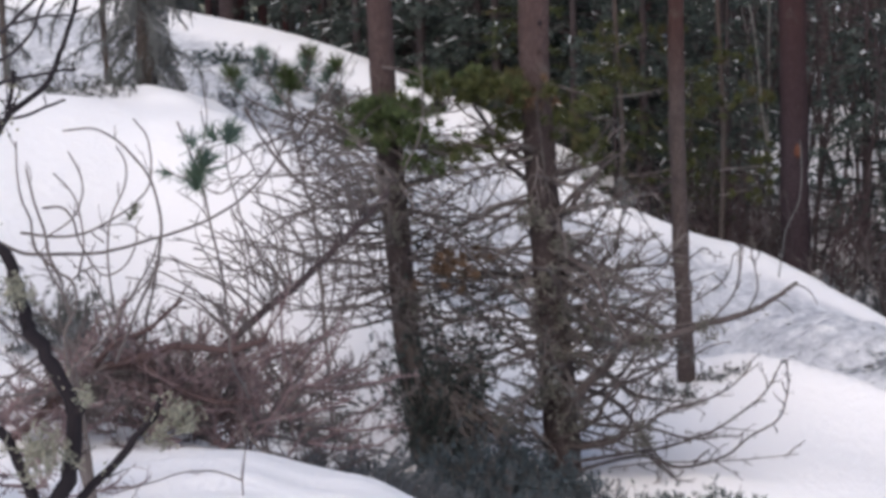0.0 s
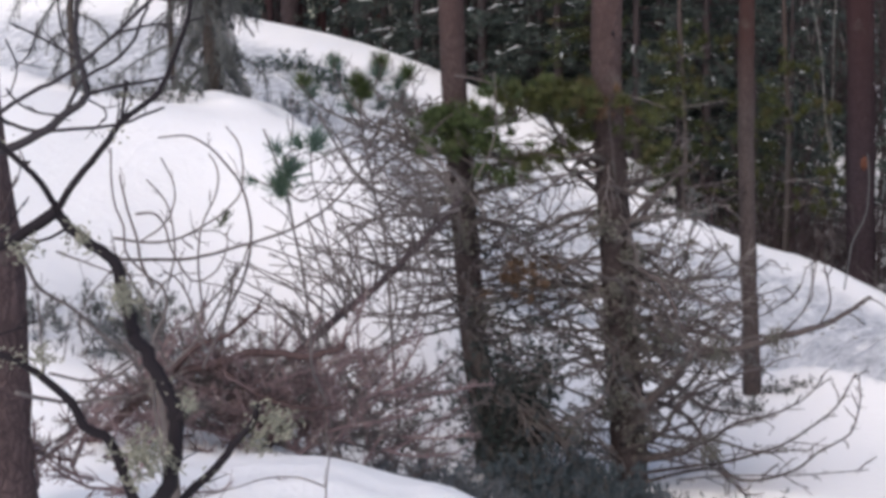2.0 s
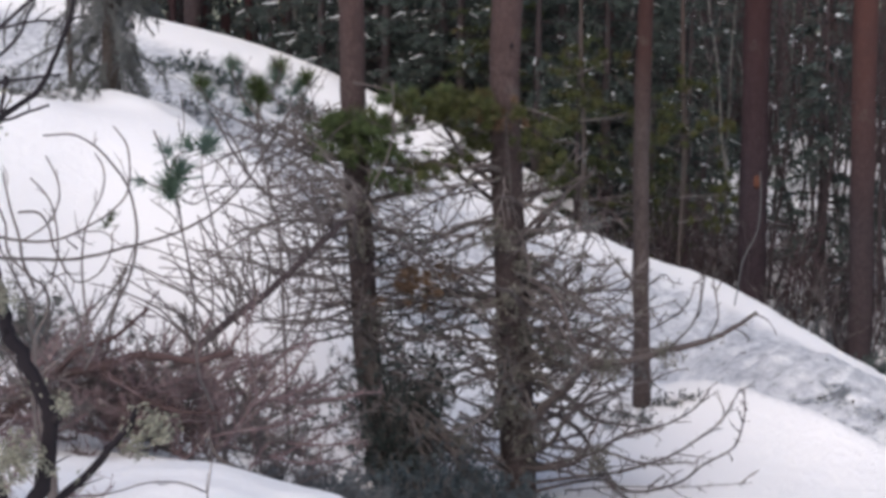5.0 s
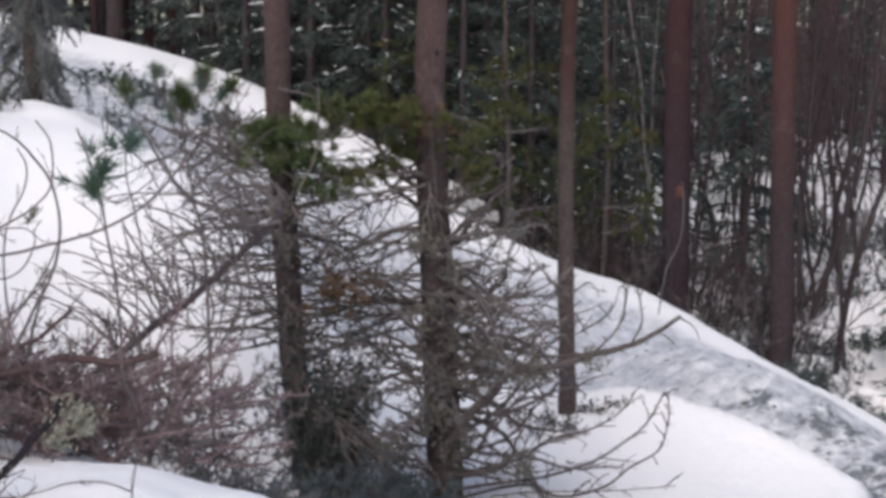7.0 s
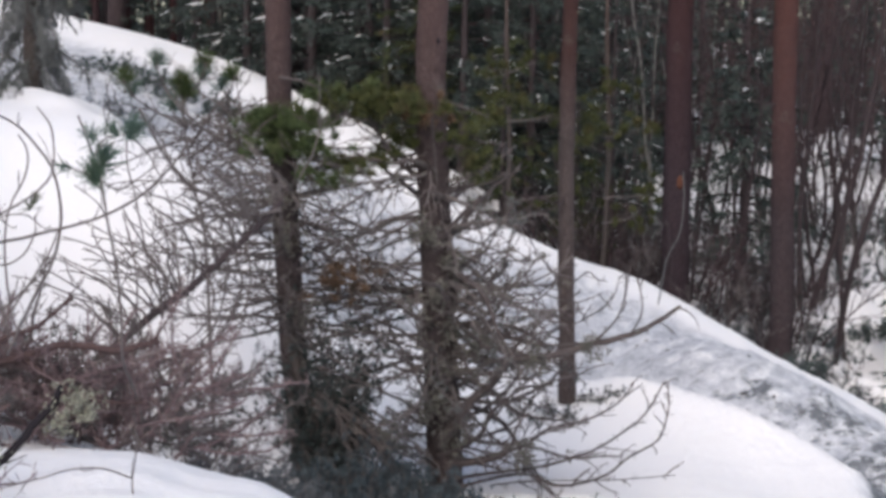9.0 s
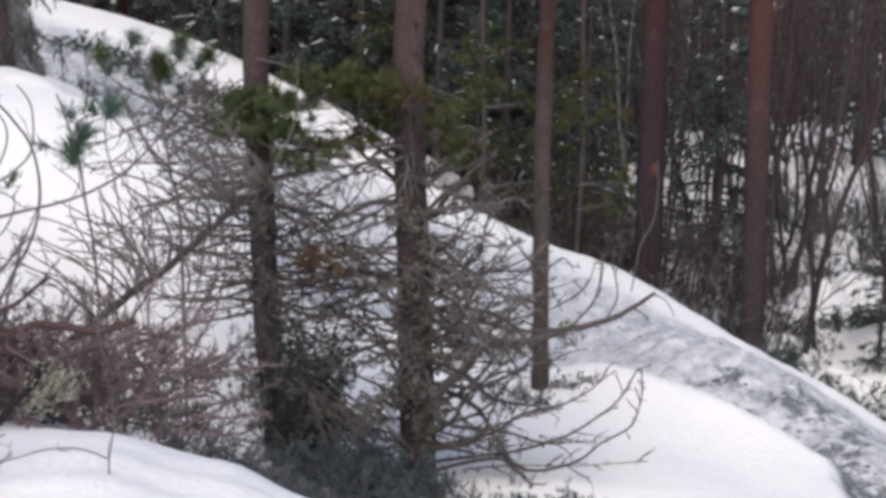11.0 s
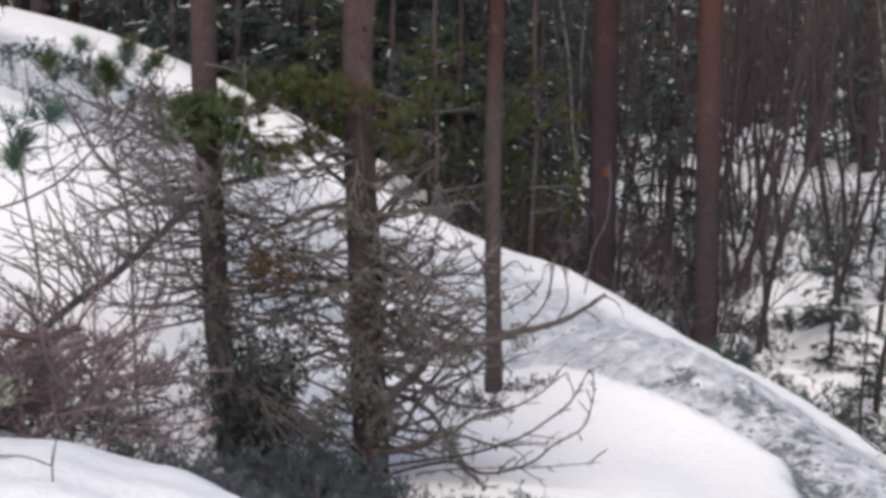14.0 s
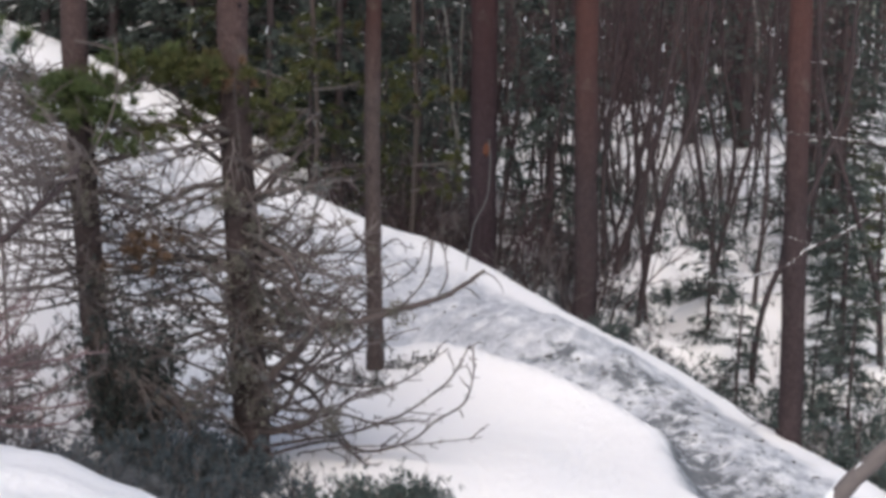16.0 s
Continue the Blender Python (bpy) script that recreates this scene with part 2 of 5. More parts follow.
def along(pts, u):
    """The place and the direction at the share u of a line."""
    x = u * (len(pts) - 1)
    i = min(int(x), len(pts) - 2)
    d = pts[i + 1] - pts[i]
    return pts[i] + (x - i) * d, d / (np.linalg.norm(d) + 1e-9)


def grown(start, way, length, bend, wander, rng, n=5):
    """A line that starts along way, is bent towards bend and wanders."""
    d = np.asarray(way, float)
    d = d / np.linalg.norm(d)
    p = [np.asarray(start, float)]
    for _ in range(n):
        d = d + np.asarray(bend) / n + wander * rng.normal(size=3)
        d /= np.linalg.norm(d)
        p.append(p[-1] + d * length / n)
    return np.array(p)


def fuzzy(b, pts, per_metre, length, width, rng):
    """Short stubs and tatters along a limb."""
    run = np.linalg.norm(np.diff(pts, axis=0), axis=1).sum()
    for _ in range(int(per_metre * run)):
        at, d = along(pts, rng.uniform(0.05, 0.99))
        b.blades(at, d + rng.normal(size=3), 2, length, width, 0.9, rng)


def twiggy(b, pts, count, length, r, rng, spread=0.9, bend=(0, 0, 0.5), fine=2, first=0.2):
    """Side twigs, and finer ones on these, along a limb."""
    for i in range(count):
        u = first + (1 - first) * (i + rng.uniform(0, 1)) / count
        at, d = along(pts, min(u, 0.99))
        side = np.cross(d, rng.normal(size=3))
        side /= np.linalg.norm(side) + 1e-9
        ln = length * rng.uniform(0.4, 1.1) * (1.15 - 0.6 * u)
        sway = np.asarray(bend) + rng.normal(size=3) * 0.45
        tw = grown(at, d + spread * side, ln, sway, 0.10, rng, 4)
        b.tube(tw, r, r * 0.45, 3)
        for _ in range(fine):
            at2, d2 = along(tw, rng.uniform(0.25, 0.95))
            side = np.cross(d2, rng.normal(size=3))
            b.tube(grown(at2, d2 + 0.8 * side / (np.linalg.norm(side) + 1e-9), ln * rng.uniform(0.25, 0.55), sway, 0.1, rng, 3), r * 0.6, r * 0.35, 3)


# ---- ground ----
SNOW_LOW = 0.38
NEAR_HILLS = [
    (-6.0, -5, 4.5, 0.60), (-2.0, -5, 4.5, 0.08), (2.0, -5, 4.5, -0.19), (6.0, -5, 4.5, -0.12),
    (-6.0, 1, 4.5, -0.58), (-2.0, 1, 4.5, -0.22), (2.0, 1, 4.5, 0.12), (6.0, 1, 4.5, -1.20),
    (-5.5, 5, 1.9, 0.70), (-2.5, 5, 1.9, -0.11), (-0.3, 5, 1.9, -0.14), (1.8, 5, 1.9, -0.72),
    (4.5, 5, 1.9, -0.74), (-5.5, 7, 1.9, -1.15), (-2.5, 7, 1.9, -0.79), (-0.3, 7, 1.9, 0.64),
    (1.8, 7, 1.9, -0.75), (4.5, 7, 1.9, -0.17), (-5.5, 8, 1.9, -0.41), (-2.5, 8, 1.9, 0.54),
    (-0.3, 8, 1.9, -0.94),
]
FAR_HILLS = [
    (1.8, 8, 1.9, -0.89), (4.5, 8, 1.9, -0.96), (-5.5, 11, 2.6, 0.39), (-2.5, 11, 2.6, -0.28),
    (-0.3, 11, 2.6, -1.64), (1.8, 11, 2.6, -0.18), (4.5, 11, 2.6, -1.80), (-5.5, 14, 2.6, 0.78),
    (-2.5, 14, 2.6, -0.11), (-0.3, 14, 2.6, 1.18), (1.8, 14, 2.6, -1.80), (4.5, 14, 2.6, 1.62),
    (-2.45, 16.9, 0.85, 0.55), (-3.2, 17.3, 0.8, 0.30), (-5.5, 18, 4.5, -0.19), (-2.5, 18, 4.5, 0.43), (-0.3, 18, 4.5, 0.33), (1.8, 18, 4.5, -0.99),
    (4.5, 18, 4.5, -1.36), (-6.0, 23, 4.5, 1.67), (-2.0, 23, 4.5, -0.03), (2.0, 23, 4.5, -0.05),
    (6.0, 23, 4.5, -0.07),
]
BANK = [
    (-14.00, 31.0, 3.20), (-6.50, 26.0, 2.35), (-3.82, 24.0, 1.83), (-2.20, 22.5, 1.47), (-0.78, 21.0, 0.96),
    (1.04, 19.0, 0.09), (1.97, 17.5, -0.51), (2.83, 16.5, -0.85), (3.57, 16.0, -1.05), (4.45, 14.2, -1.48), (4.97, 13.1, -1.65),
    (5.48, 12.0, -1.95), (5.68, 11.25, -2.07), (5.84, 10.5, -2.12), (6.30, 8.0, -2.40), (6.50, 3.0, -2.00), (6.50, -6.0, -1.00),
]


HUMMOCKS = [(6.55, 17.6, 0.6, 0.34), (6.95, 15.9, 0.45, 0.30), (7.5, 18.3, 0.6, 0.4), (7.9, 20.5, 0.9, 0.45), (9.2, 22.5, 0.9, 0.4), (8.3, 16.4, 0.5, 0.35), (7.3, 12.2, 0.5, 0.3), (7.7, 13.4, 0.45, 0.3)]


BANK_LINE = curve(BANK, 3)


def bank_at(x, y):
    """For places: the distance to the bank's crest (below 0 beyond it), the crest's height and the width of its near face."""
    x, y = np.atleast_1d(np.asarray(x, float)), np.atleast_1d(np.asarray(y, float))
    a, b = BANK_LINE[:-1, :, None], BANK_LINE[1:, :, None]
    dx, dy = b[:, 0] - a[:, 0], b[:, 1] - a[:, 1]
    u = np.clip(((x - a[:, 0]) * dx + (y - a[:, 1]) * dy) / (dx * dx + dy * dy), 0, 1)
    d = np.hypot(x - a[:, 0] - u * dx, y - a[:, 1] - u * dy)
    i, n = d.argmin(0), np.arange(len(x))
    side = np.sign(dx * (y - a[:, 1]) - dy * (x - a[:, 0]))[i, n]
    high = (a[:, 2] + u * (b[:, 2] - a[:, 2]))[i, n]
    run = (a[:, 1] + u * dy)[i, n]
    width = np.interp(run, (8, 10, 11, 12.5, 13.7, 16.5, 20, 26), (2.3, 2.0, 1.5, 1.72, 2.1, 4.3, 5.0, 5.0))
    return -side * d[i, n], high, width


def smooth_step(a, b, x):
    u = np.clip((x - a) / (b - a), 0, 1)
    return u * u * (3 - 2 * u)


wave_sets = {}


def waves(x, y, size, seed):
    """Soft, uneven swells."""
    if seed not in wave_sets:
        r = np.random.RandomState(seed)
        wave_sets[seed] = [(r.uniform(0, 6.28), r.uniform(0.6, 1.7) / size, r.uniform(0, 6.28)) for _ in range(6)]
    return sum(np.sin((x * math.cos(a) + y * math.sin(a)) * k * 6.28 + ph) for a, k, ph in wave_sets[seed]) / 6


def ground_parts(x, y):
    x, y = np.atleast_1d(np.asarray(x, float)), np.atleast_1d(np.asarray(y, float))
    d, high, width = bank_at(x, y)
    z = SNOW_LOW + 0 * x
    for cx, cy, r, h in NEAR_HILLS + FAR_HILLS:
        z = z + h * np.exp(-((x - cx) ** 2 + (y - cy) ** 2) / r ** 2)
    z = z + 0.035 * waves(x, y, 1.6, 3) + 0.012 * waves(x, y, 0.5, 4) + 0.045 * waves(x, y, 0.6, 14) * smooth_step(8, 6.5, y) * smooth_step(3, 4, y)
    # the trench along the foot of the bank, then the bank's face
    trench = z - 0.42 * smooth_step(1.06, 0.80, d / width) * np.clip(width / 2, 0.8, 1.4)
    near = trench + (high - trench) * smooth_step(0.85, 0.0, d / width)
    near = near + (0.06 * waves(x, y, 0.45, 5) + 0.05 * waves(x, y, 0.28, 15)) * smooth_step(1.1, 0.7, d / width) * smooth_step(0.0, 0.2, d / width)
    floor = -2.05 - 0.02 * np.clip(y - 14, 0, 45) - 0.75 * smooth_step(17.5, 13.5, y) + 0.16 * waves(x, y, 5, 8) + 0.10 * waves(x, y, 1.3, 9) + 0.26 * smooth_step(0.0, 0.45, waves(x, y, 1.0, 10)) * smooth_step(30, 22, y)
    floor = floor + 2.2 * smooth_step(-2, -14, x) * smooth_step(70, 30, y) + 1.0 * smooth_step(20, 50, y) * smooth_step(3, 7, x)
    for cx, cy, r, h in HUMMOCKS:
        floor = floor + h * np.exp(-(((x - cx) ** 2 + (y - cy) ** 2) / r ** 2) ** 1.5)
    far = np.where(high > floor, floor + (high - floor) * smooth_step(np.where(high > 0, 4.5, np.where(y < 14, 1.0, 1.5)), 0.04, -d), high + (floor - high) * smooth_step(0, 1.5, -d))
    z = np.where(d >= 0, near, far)
    bare = np.interp(y, (17, 19.5, 21, 22.5), (0.05, 0.10, 0.13, 0.20))
    # mask of the bank's dirt and of the shade painted on its face
    dirt = smooth_step(bare, bare + 0.15, d / width) * smooth_step(1.06, 0.94, d / width) * (1 - np.exp(-((x + 2.6) ** 2 + (y - 16.5) ** 2) / 0.9))
    earth = dirt * smooth_step(13.4, 11.4, y) * smooth_step(0.15, 0.65, d / width)
    return z, dirt, earth


def ground_z(x, y):
    return float(ground_parts(x, y)[0][0])


def steps_between(*marks):
    out = []
    for (a, step), (b, _) in zip(marks[:-1], marks[1:]):
        out += list(np.arange(a, b - 1e-6, step))
    return np.array(out + [marks[-1][0]])


gx = steps_between((-900, 150), (-150, 30), (-30, 3), (-9, 0.4), (-5, 0.09), (7, 0.14), (10.5, 0.4), (18, 2), (40, 10), (150, 50), (900, 1))
gy = steps_between((-900, 150), (-150, 20), (-10, 1), (3, 0.1), (17, 0.16), (26, 0.5), (40, 2), (80, 10), (150, 50), (900, 1))
X, Y = np.meshgrid(gx, gy)
Z, dirt, earth = ground_parts(X.ravel(), Y.ravel())
far_off = np.hypot(X.ravel(), Y.ravel() - 15)
Z = np.where(far_off > 120, -3.2, Z)
me = bpy.data.meshes.new("ground")
nx, ny = len(gx), len(gy)
quads = [(j * nx + i, j * nx + i + 1, (j + 1) * nx + i + 1, (j + 1) * nx + i) for j in range(ny - 1) for i in range(nx - 1)]
me.from_pydata(np.stack([X.ravel(), Y.ravel(), Z], 1).tolist(), [], quads)
for label, values in (("dirt", dirt), ("earth", earth)):
    me.attributes.new(label, "FLOAT", "POINT").data.foreach_set("value", values)
me.polygons.foreach_set("use_smooth", [True] * len(me.polygons))
me.materials.append(SNOW)
tagged(new("ground", me), "deep white snow over a hillside with a dirty bank", "ground", kind="structure")

# ---- pines whose trunks are seen ----
crown_shapes = {}


def crown_of(seed, coarse=False):
    """A pine's crown, from its own foot at 0, 0, 0: limbs and needle clumps high up."""
    if (seed, coarse) not in crown_shapes:
        rng = np.random.RandomState(seed)
        wood, leaf = Build(), Build()
        for i in range(34):
            z = 5.2 + 6.3 * (i / 34) ** 0.9
            a = rng.uniform(0, 6.28)
            ln = (2.3 - 1.5 * i / 34) * rng.uniform(0.6, 1.1)
            p = grown((0, 0, z), (math.cos(a), math.sin(a), 0.25), ln, (0, 0, 0.35), 0.12, rng, 5)
            wood.tube(p[::2], 0.035 - 0.02 * i / 34, 0.008, 3)
            for _ in range(4 if coarse else 6):
                at, d = along(p, rng.uniform(0.35, 1.0))
                at = at + rng.normal(size=3) * 0.16
                leaf.blades(at, d + (0, 0, 0.5), 6 if coarse else 13, 0.34 if coarse else 0.17, 0.05 if coarse else 0.015, 0.75, rng)
        crown_shapes[seed, coarse] = (wood.mesh("limbs", PINE), leaf.mesh("crown", GREEN, smooth=False))
    return crown_shapes[seed, coarse]


def trunk_tube(pts, r0, r1, rng, sides=14):
    """A trunk with swellings and a flared foot."""
    b = Build()
    p = curve(pts, 6)
    n = len(p)
    tan = np.gradient(p, axis=0)
    tan /= np.linalg.norm(tan, axis=1)[:, None]
    a = np.cross(tan, (0, 1.0, 0))
    a /= np.linalg.norm(a, axis=1)[:, None]
    c = np.cross(a, tan)
    ang = np.arange(sides) * 2 * math.pi / sides
    run = np.concatenate([[0], np.cumsum(np.linalg.norm(np.diff(p, axis=0), axis=1))])
    rad = r0 + (r1 - r0) * run / run[-1] + 0.35 * r0 * np.exp(-run / 0.2)
    lump = 1 + 0.05 * rng.normal(size=(n, sides))
    ring = p[:, None] + (rad[:, None] * lump)[:, :, None] * (np.cos(ang)[None, :, None] * a[:, None] + np.sin(ang)[None, :, None] * c[:, None])
    faces = [(i * sides + j, i * sides + (j + 1) % sides, (i + 1) * sides + (j + 1) % sides, (i + 1) * sides + j) for i in range(n - 1) for j in range(sides)]
    faces.append(tuple(range((n - 1) * sides, n * sides)))
    b.add(ring.reshape(-1, 3), faces)
    return b


def pine(at, lean, r0, r1, tall, seed, label, material=None, group="pines", stubs=8):
    """at: the foot; lean: points of the trunk above it; then it goes on upright."""
    rng = np.random.RandomState(seed)
    ob = thing("pine_tree", at, label, "tree", group)
    top = lean[-1]
    pts = [(at[0], at[1], at[2] - 0.25)] + list(lean) + [(top[0] + rng.normal() * 0.05, top[1], top[2] + (tall - top[2]) * u) for u in (0.35, 0.7, 1.0)]
    part("trunk", trunk_tube(pts, r0, r1, rng), material or PINE, ob, "scaly brown bark, redder higher up")
    wood, leaf = crown_of(seed % 3 + 1)
    for name, shape in (("limbs", wood), ("crown", leaf)):
        c = new(name, shape)
        c.parent = ob
        c.location = (top[0] - at[0], 0, tall - 12.3)
        c.rotation_euler.z = seed * 1.3
    line = curve(pts, 6)
    for i in range(stubs):
        b = Build()
        p, _ = along(line, rng.uniform(0.08, 0.42))
        a = rng.uniform(0, 6.28)
        ln = rng.uniform(0.15, 0.7)
        q = grown(p, (math.cos(a), math.sin(a), rng.uniform(-0.1, 0.4)), ln + r0, (0, 0, rng.uniform(-0.3, 0.5)), 0.2, rng, 6)
        b.tube(q, 0.011, 0.004, 4)
        twiggy(b, q, 4, 0.25, 0.004, rng, fine=1)
        part("branch", b, STEM, ob)
    return ob


main_tree = pine((0.99, 10.5, -1.86), [(0.95, 10.5, -1.2), (0.92, 10.5, -0.68), (0.88, 10.5, 0.17), (0.83, 10.5, 1.3), (0.84, 10.5, 1.9)], 0.135, 0.032, 12.5, 1,
                 "pine trunk ringed by grey dead branches in snow", stubs=0)
left_tree = pine((-0.05, 10.8, -1.8), [(-0.12, 10.8, -1.2), (-0.17, 10.8, -0.71), (-0.21, 10.8, -0.05), (-0.25, 10.8, 0.8), (-0.28, 10.8, 1.84)], 0.105, 0.06, 12.0, 2,
                 "slim pine with a bent foot and a thick curved limb", stubs=3)
thin_tree = pine((2.24, 12.5, -1.5), [(2.22, 12.5, -0.9), (2.19, 12.5, -0.18), (2.18, 12.5, 1.76)], 0.074, 0.045, 11.0, 3,
                 "thin grey-brown pine standing on the snow mound", THIN_PINE, stubs=10)
red_pine = pine((4.19, 16.5, ground_z(4.19, 16.5)), [(4.19, 16.5, -1.0), (4.15, 16.5, 1.71)], 0.165, 0.10, 15.0, 4, "tall dark red-brown pine behind the snow bank", DARK_PINE, stubs=9)
pine((5.16, 15.5, ground_z(5.16, 15.5)), [(5.15, 15.5, -1.0), (5.06, 15.5, 1.8)], 0.140, 0.09, 15.0, 5, "tall orange-barked pine at the forest edge", RED_PINE, stubs=9)
pine((5.80, 11.5, ground_z(5.80, 11.5)), [(5.79, 11.5, -1.4), (5.67, 11.5, 1.77)], 0.105, 0.07, 13.0, 6, "straight orange pine behind the low snow bank", RED_PINE, stubs=10)
pine((-1.99, 5.4, ground_z(-1.99, 5.4)), [(-1.98, 5.4, 0.3), (-1.96, 5.4, 0.81), (-2.0, 5.4, 1.9)], 0.160, 0.145, 14.0, 7, "thick pine trunk with flaking pinkish-brown bark", FLAKY, stubs=2)


for ob, at, size, mat, label in ((main_tree, (0.87, 10.385, 1.63), (0.016, 0.012, 0.02), DARK, "dark knot"), (red_pine, (4.17, 16.345, 0.02), (0.05, 0.015, 0.09), SCAR, "patch of bare orange bark")):
    b = Build()
    b.blob(at, size, np.random.RandomState(5), 0.15)
    part("bark_patch", b, mat, ob, label)


# ---- hand-placed limbs ----
def limbs(rows, ob, material, rng, twigs=0, length=0.3, r=0.004, sides=6, name="branch", bend=(0, 0, 0.5), fine=2, label="", fuzz=0, knobs=0):
    made = []
    for r0, r1, pts in rows:
        b = Build()
        p = curve(pts, 4)
        p[1:-1] += rng.normal(size=(len(p) - 2, 3)) * min(0.10 * r0, 0.004)
        b.tube(p, r0, r1, sides)
        if twigs:
            run = np.linalg.norm(np.diff(p, axis=0), axis=1).sum()
            twiggy(b, p, max(2, int(twigs * run)), length, r, rng, bend=bend, fine=fine)
        if knobs:
            run = np.linalg.norm(np.diff(p, axis=0), axis=1).sum()
            for _ in range(int(knobs * run)):
                u = rng.uniform(0.02, 0.98)
                at, d = along(p, u)
                size = (r0 + (r1 - r0) * u) * rng.uniform(0.55, 1.15)
                b.blob(at + rng.normal(size=3) * size * 0.55, (size, size, size * rng.uniform(0.8, 1.5)), rng, 0.3)
        if fuzz:
            fuzzy(b, p, fuzz, 0.05, 0.006, rng)
        made.append(part(name, b, material, ob, label))
    return made


MAIN = []
MAIN.append((0.0578, 0.0216, [(0.90, 10.40, -1.36), (1.00, 10.33, -1.20), (1.13, 10.26, -0.98), (1.27, 10.19, -0.83), (1.34, 10.12, -0.69), (1.49, 10.05, -0.61), (1.72, 9.98, -0.57), (1.95, 9.91, -0.48), (2.21, 9.84, -0.40), (2.39, 9.77, -0.29), (2.52, 9.70, -0.17)]))
MAIN.append((0.0308, 0.0093, [(0.90, 10.40, -1.43), (1.12, 10.32, -1.32), (1.22, 10.24, -1.19), (1.27, 10.16, -1.04), (1.46, 10.08, -0.85), (1.69, 10.00, -0.79)]))
MAIN.append((0.0204, 0.0055, [(0.90, 10.40, -1.53), (1.29, 10.30, -1.40), (1.53, 10.20, -1.30), (1.67, 10.10, -1.15), (1.98, 10.00, -1.04), (2.16, 9.90, -0.89), (2.23, 9.80, -0.74)]))
MAIN.append((0.0204, 0.0054, [(0.90, 10.40, -1.62), (1.37, 10.28, -1.52), (1.69, 10.17, -1.44), (2.00, 10.05, -1.30), (2.21, 9.93, -1.12), (2.34, 9.82, -0.95), (2.42, 9.70, -0.71)]))
MAIN.append((0.019, 0.0054, [(0.91, 10.40, -1.71), (1.50, 10.29, -1.54), (1.78, 10.17, -1.60), (2.08, 10.06, -1.50), (2.26, 9.94, -1.31), (2.43, 9.83, -1.16), (2.46, 9.71, -0.92), (2.43, 9.60, -0.69)]))
MAIN.append((0.0087, 0.0041, [(1.29, 10.30, -1.63), (1.61, 10.15, -1.55), (2.07, 10.00, -1.51), (2.57, 9.85, -1.43), (2.61, 9.70, -1.32)]))
MAIN.append((0.0347, 0.0189, [(0.84, 10.40, 0.15), (0.94, 10.33, 0.26), (1.05, 10.27, 0.40), (1.17, 10.20, 0.53)]))
MAIN.append((0.0204, 0.007, [(0.84, 10.40, -1.21), (0.70, 10.32, -1.03), (0.58, 10.24, -0.94), (0.41, 10.16, -0.84), (0.20, 10.08, -0.73), (0.00, 10.00, -0.64)]))
MAIN.append((0.0204, 0.007, [(0.83, 10.40, -0.46), (0.66, 10.33, -0.32), (0.53, 10.27, -0.20), (0.37, 10.20, -0.04), (0.20, 10.13, 0.17), (0.04, 10.07, 0.25), (-0.08, 10.00, 0.23)]))
MAIN.append((0.0131, 0.0043, [(0.85, 10.40, -0.12), (1.07, 10.36, 0.01), (1.23, 10.32, 0.14), (1.34, 10.28, 0.35), (1.52, 10.24, 0.45), (1.57, 10.20, 0.56)]))
MAIN.append((0.0146, 0.0042, [(0.87, 10.40, -0.46), (1.11, 10.32, -0.32), (1.26, 10.24, -0.24), (1.58, 10.16, -0.16), (1.85, 10.08, -0.21), (2.03, 10.00, -0.13)]))
MAIN.append((0.0131, 0.0042, [(0.87, 10.40, -0.71), (1.12, 10.33, -0.61), (1.31, 10.27, -0.52), (1.63, 10.20, -0.46), (1.90, 10.13, -0.36), (2.11, 10.07, -0.19), (2.15, 10.00, -0.01)]))
MAIN.append((0.0131, 0.0042, [(0.88, 10.40, -0.93), (0.66, 10.30, -0.69), (0.45, 10.20, -0.62), (0.20, 10.10, -0.60), (0.04, 10.00, -0.49)]))
MAIN.append((0.0111, 0.0041, [(1.94, 9.90, -0.48), (2.09, 9.83, -0.30), (2.14, 9.77, -0.13), (2.16, 9.70, 0.12)]))
MAIN.append((0.0096, 0.0041, [(2.20, 9.80, -0.39), (2.27, 9.77, -0.21), (2.22, 9.73, 0.04), (2.22, 9.70, 0.16)]))
MAIN.append((0.0112, 0.0041, [(1.36, 10.00, -0.64), (1.47, 9.93, -0.40), (1.66, 9.87, -0.27), (1.84, 9.80, -0.21)]))
MAIN.append((0.0117, 0.0043, [(0.84, 10.40, 0.42), (1.01, 10.30, 0.63), (1.18, 10.20, 0.73), (1.31, 10.10, 0.93)]))
MAIN.append((0.0102, 0.0043, [(1.54, 10.40, -0.67), (1.66, 10.30, -0.86), (1.69, 10.20, -1.05), (1.55, 10.10, -1.19)]))
MAIN.append((0.0131, 0.0057, [(0.88, 10.40, 0.50), (0.85, 10.30, 0.80), (0.82, 10.20, 1.02), (0.80, 10.10, 1.11)]))
rng = np.random.RandomState(11)
limbs([(MAIN[0][0] * 0.8, MAIN[0][1] * 0.7, MAIN[0][2])] + [(r0 * 0.72, r1 * 0.8, pts[:-1] if i == 5 else pts) for i, (r0, r1, pts) in enumerate(MAIN) if i], main_tree, DEADWOOD, rng, twigs=5, length=0.30, r=0.0068, fine=1, bend=(0, 0, 0.1), fuzz=16)
line = curve([(0.99, 10.5, -1.9), (0.92, 10.5, -0.68), (0.88, 10.5, 0.17), (0.83, 10.5, 1.3)], 8)
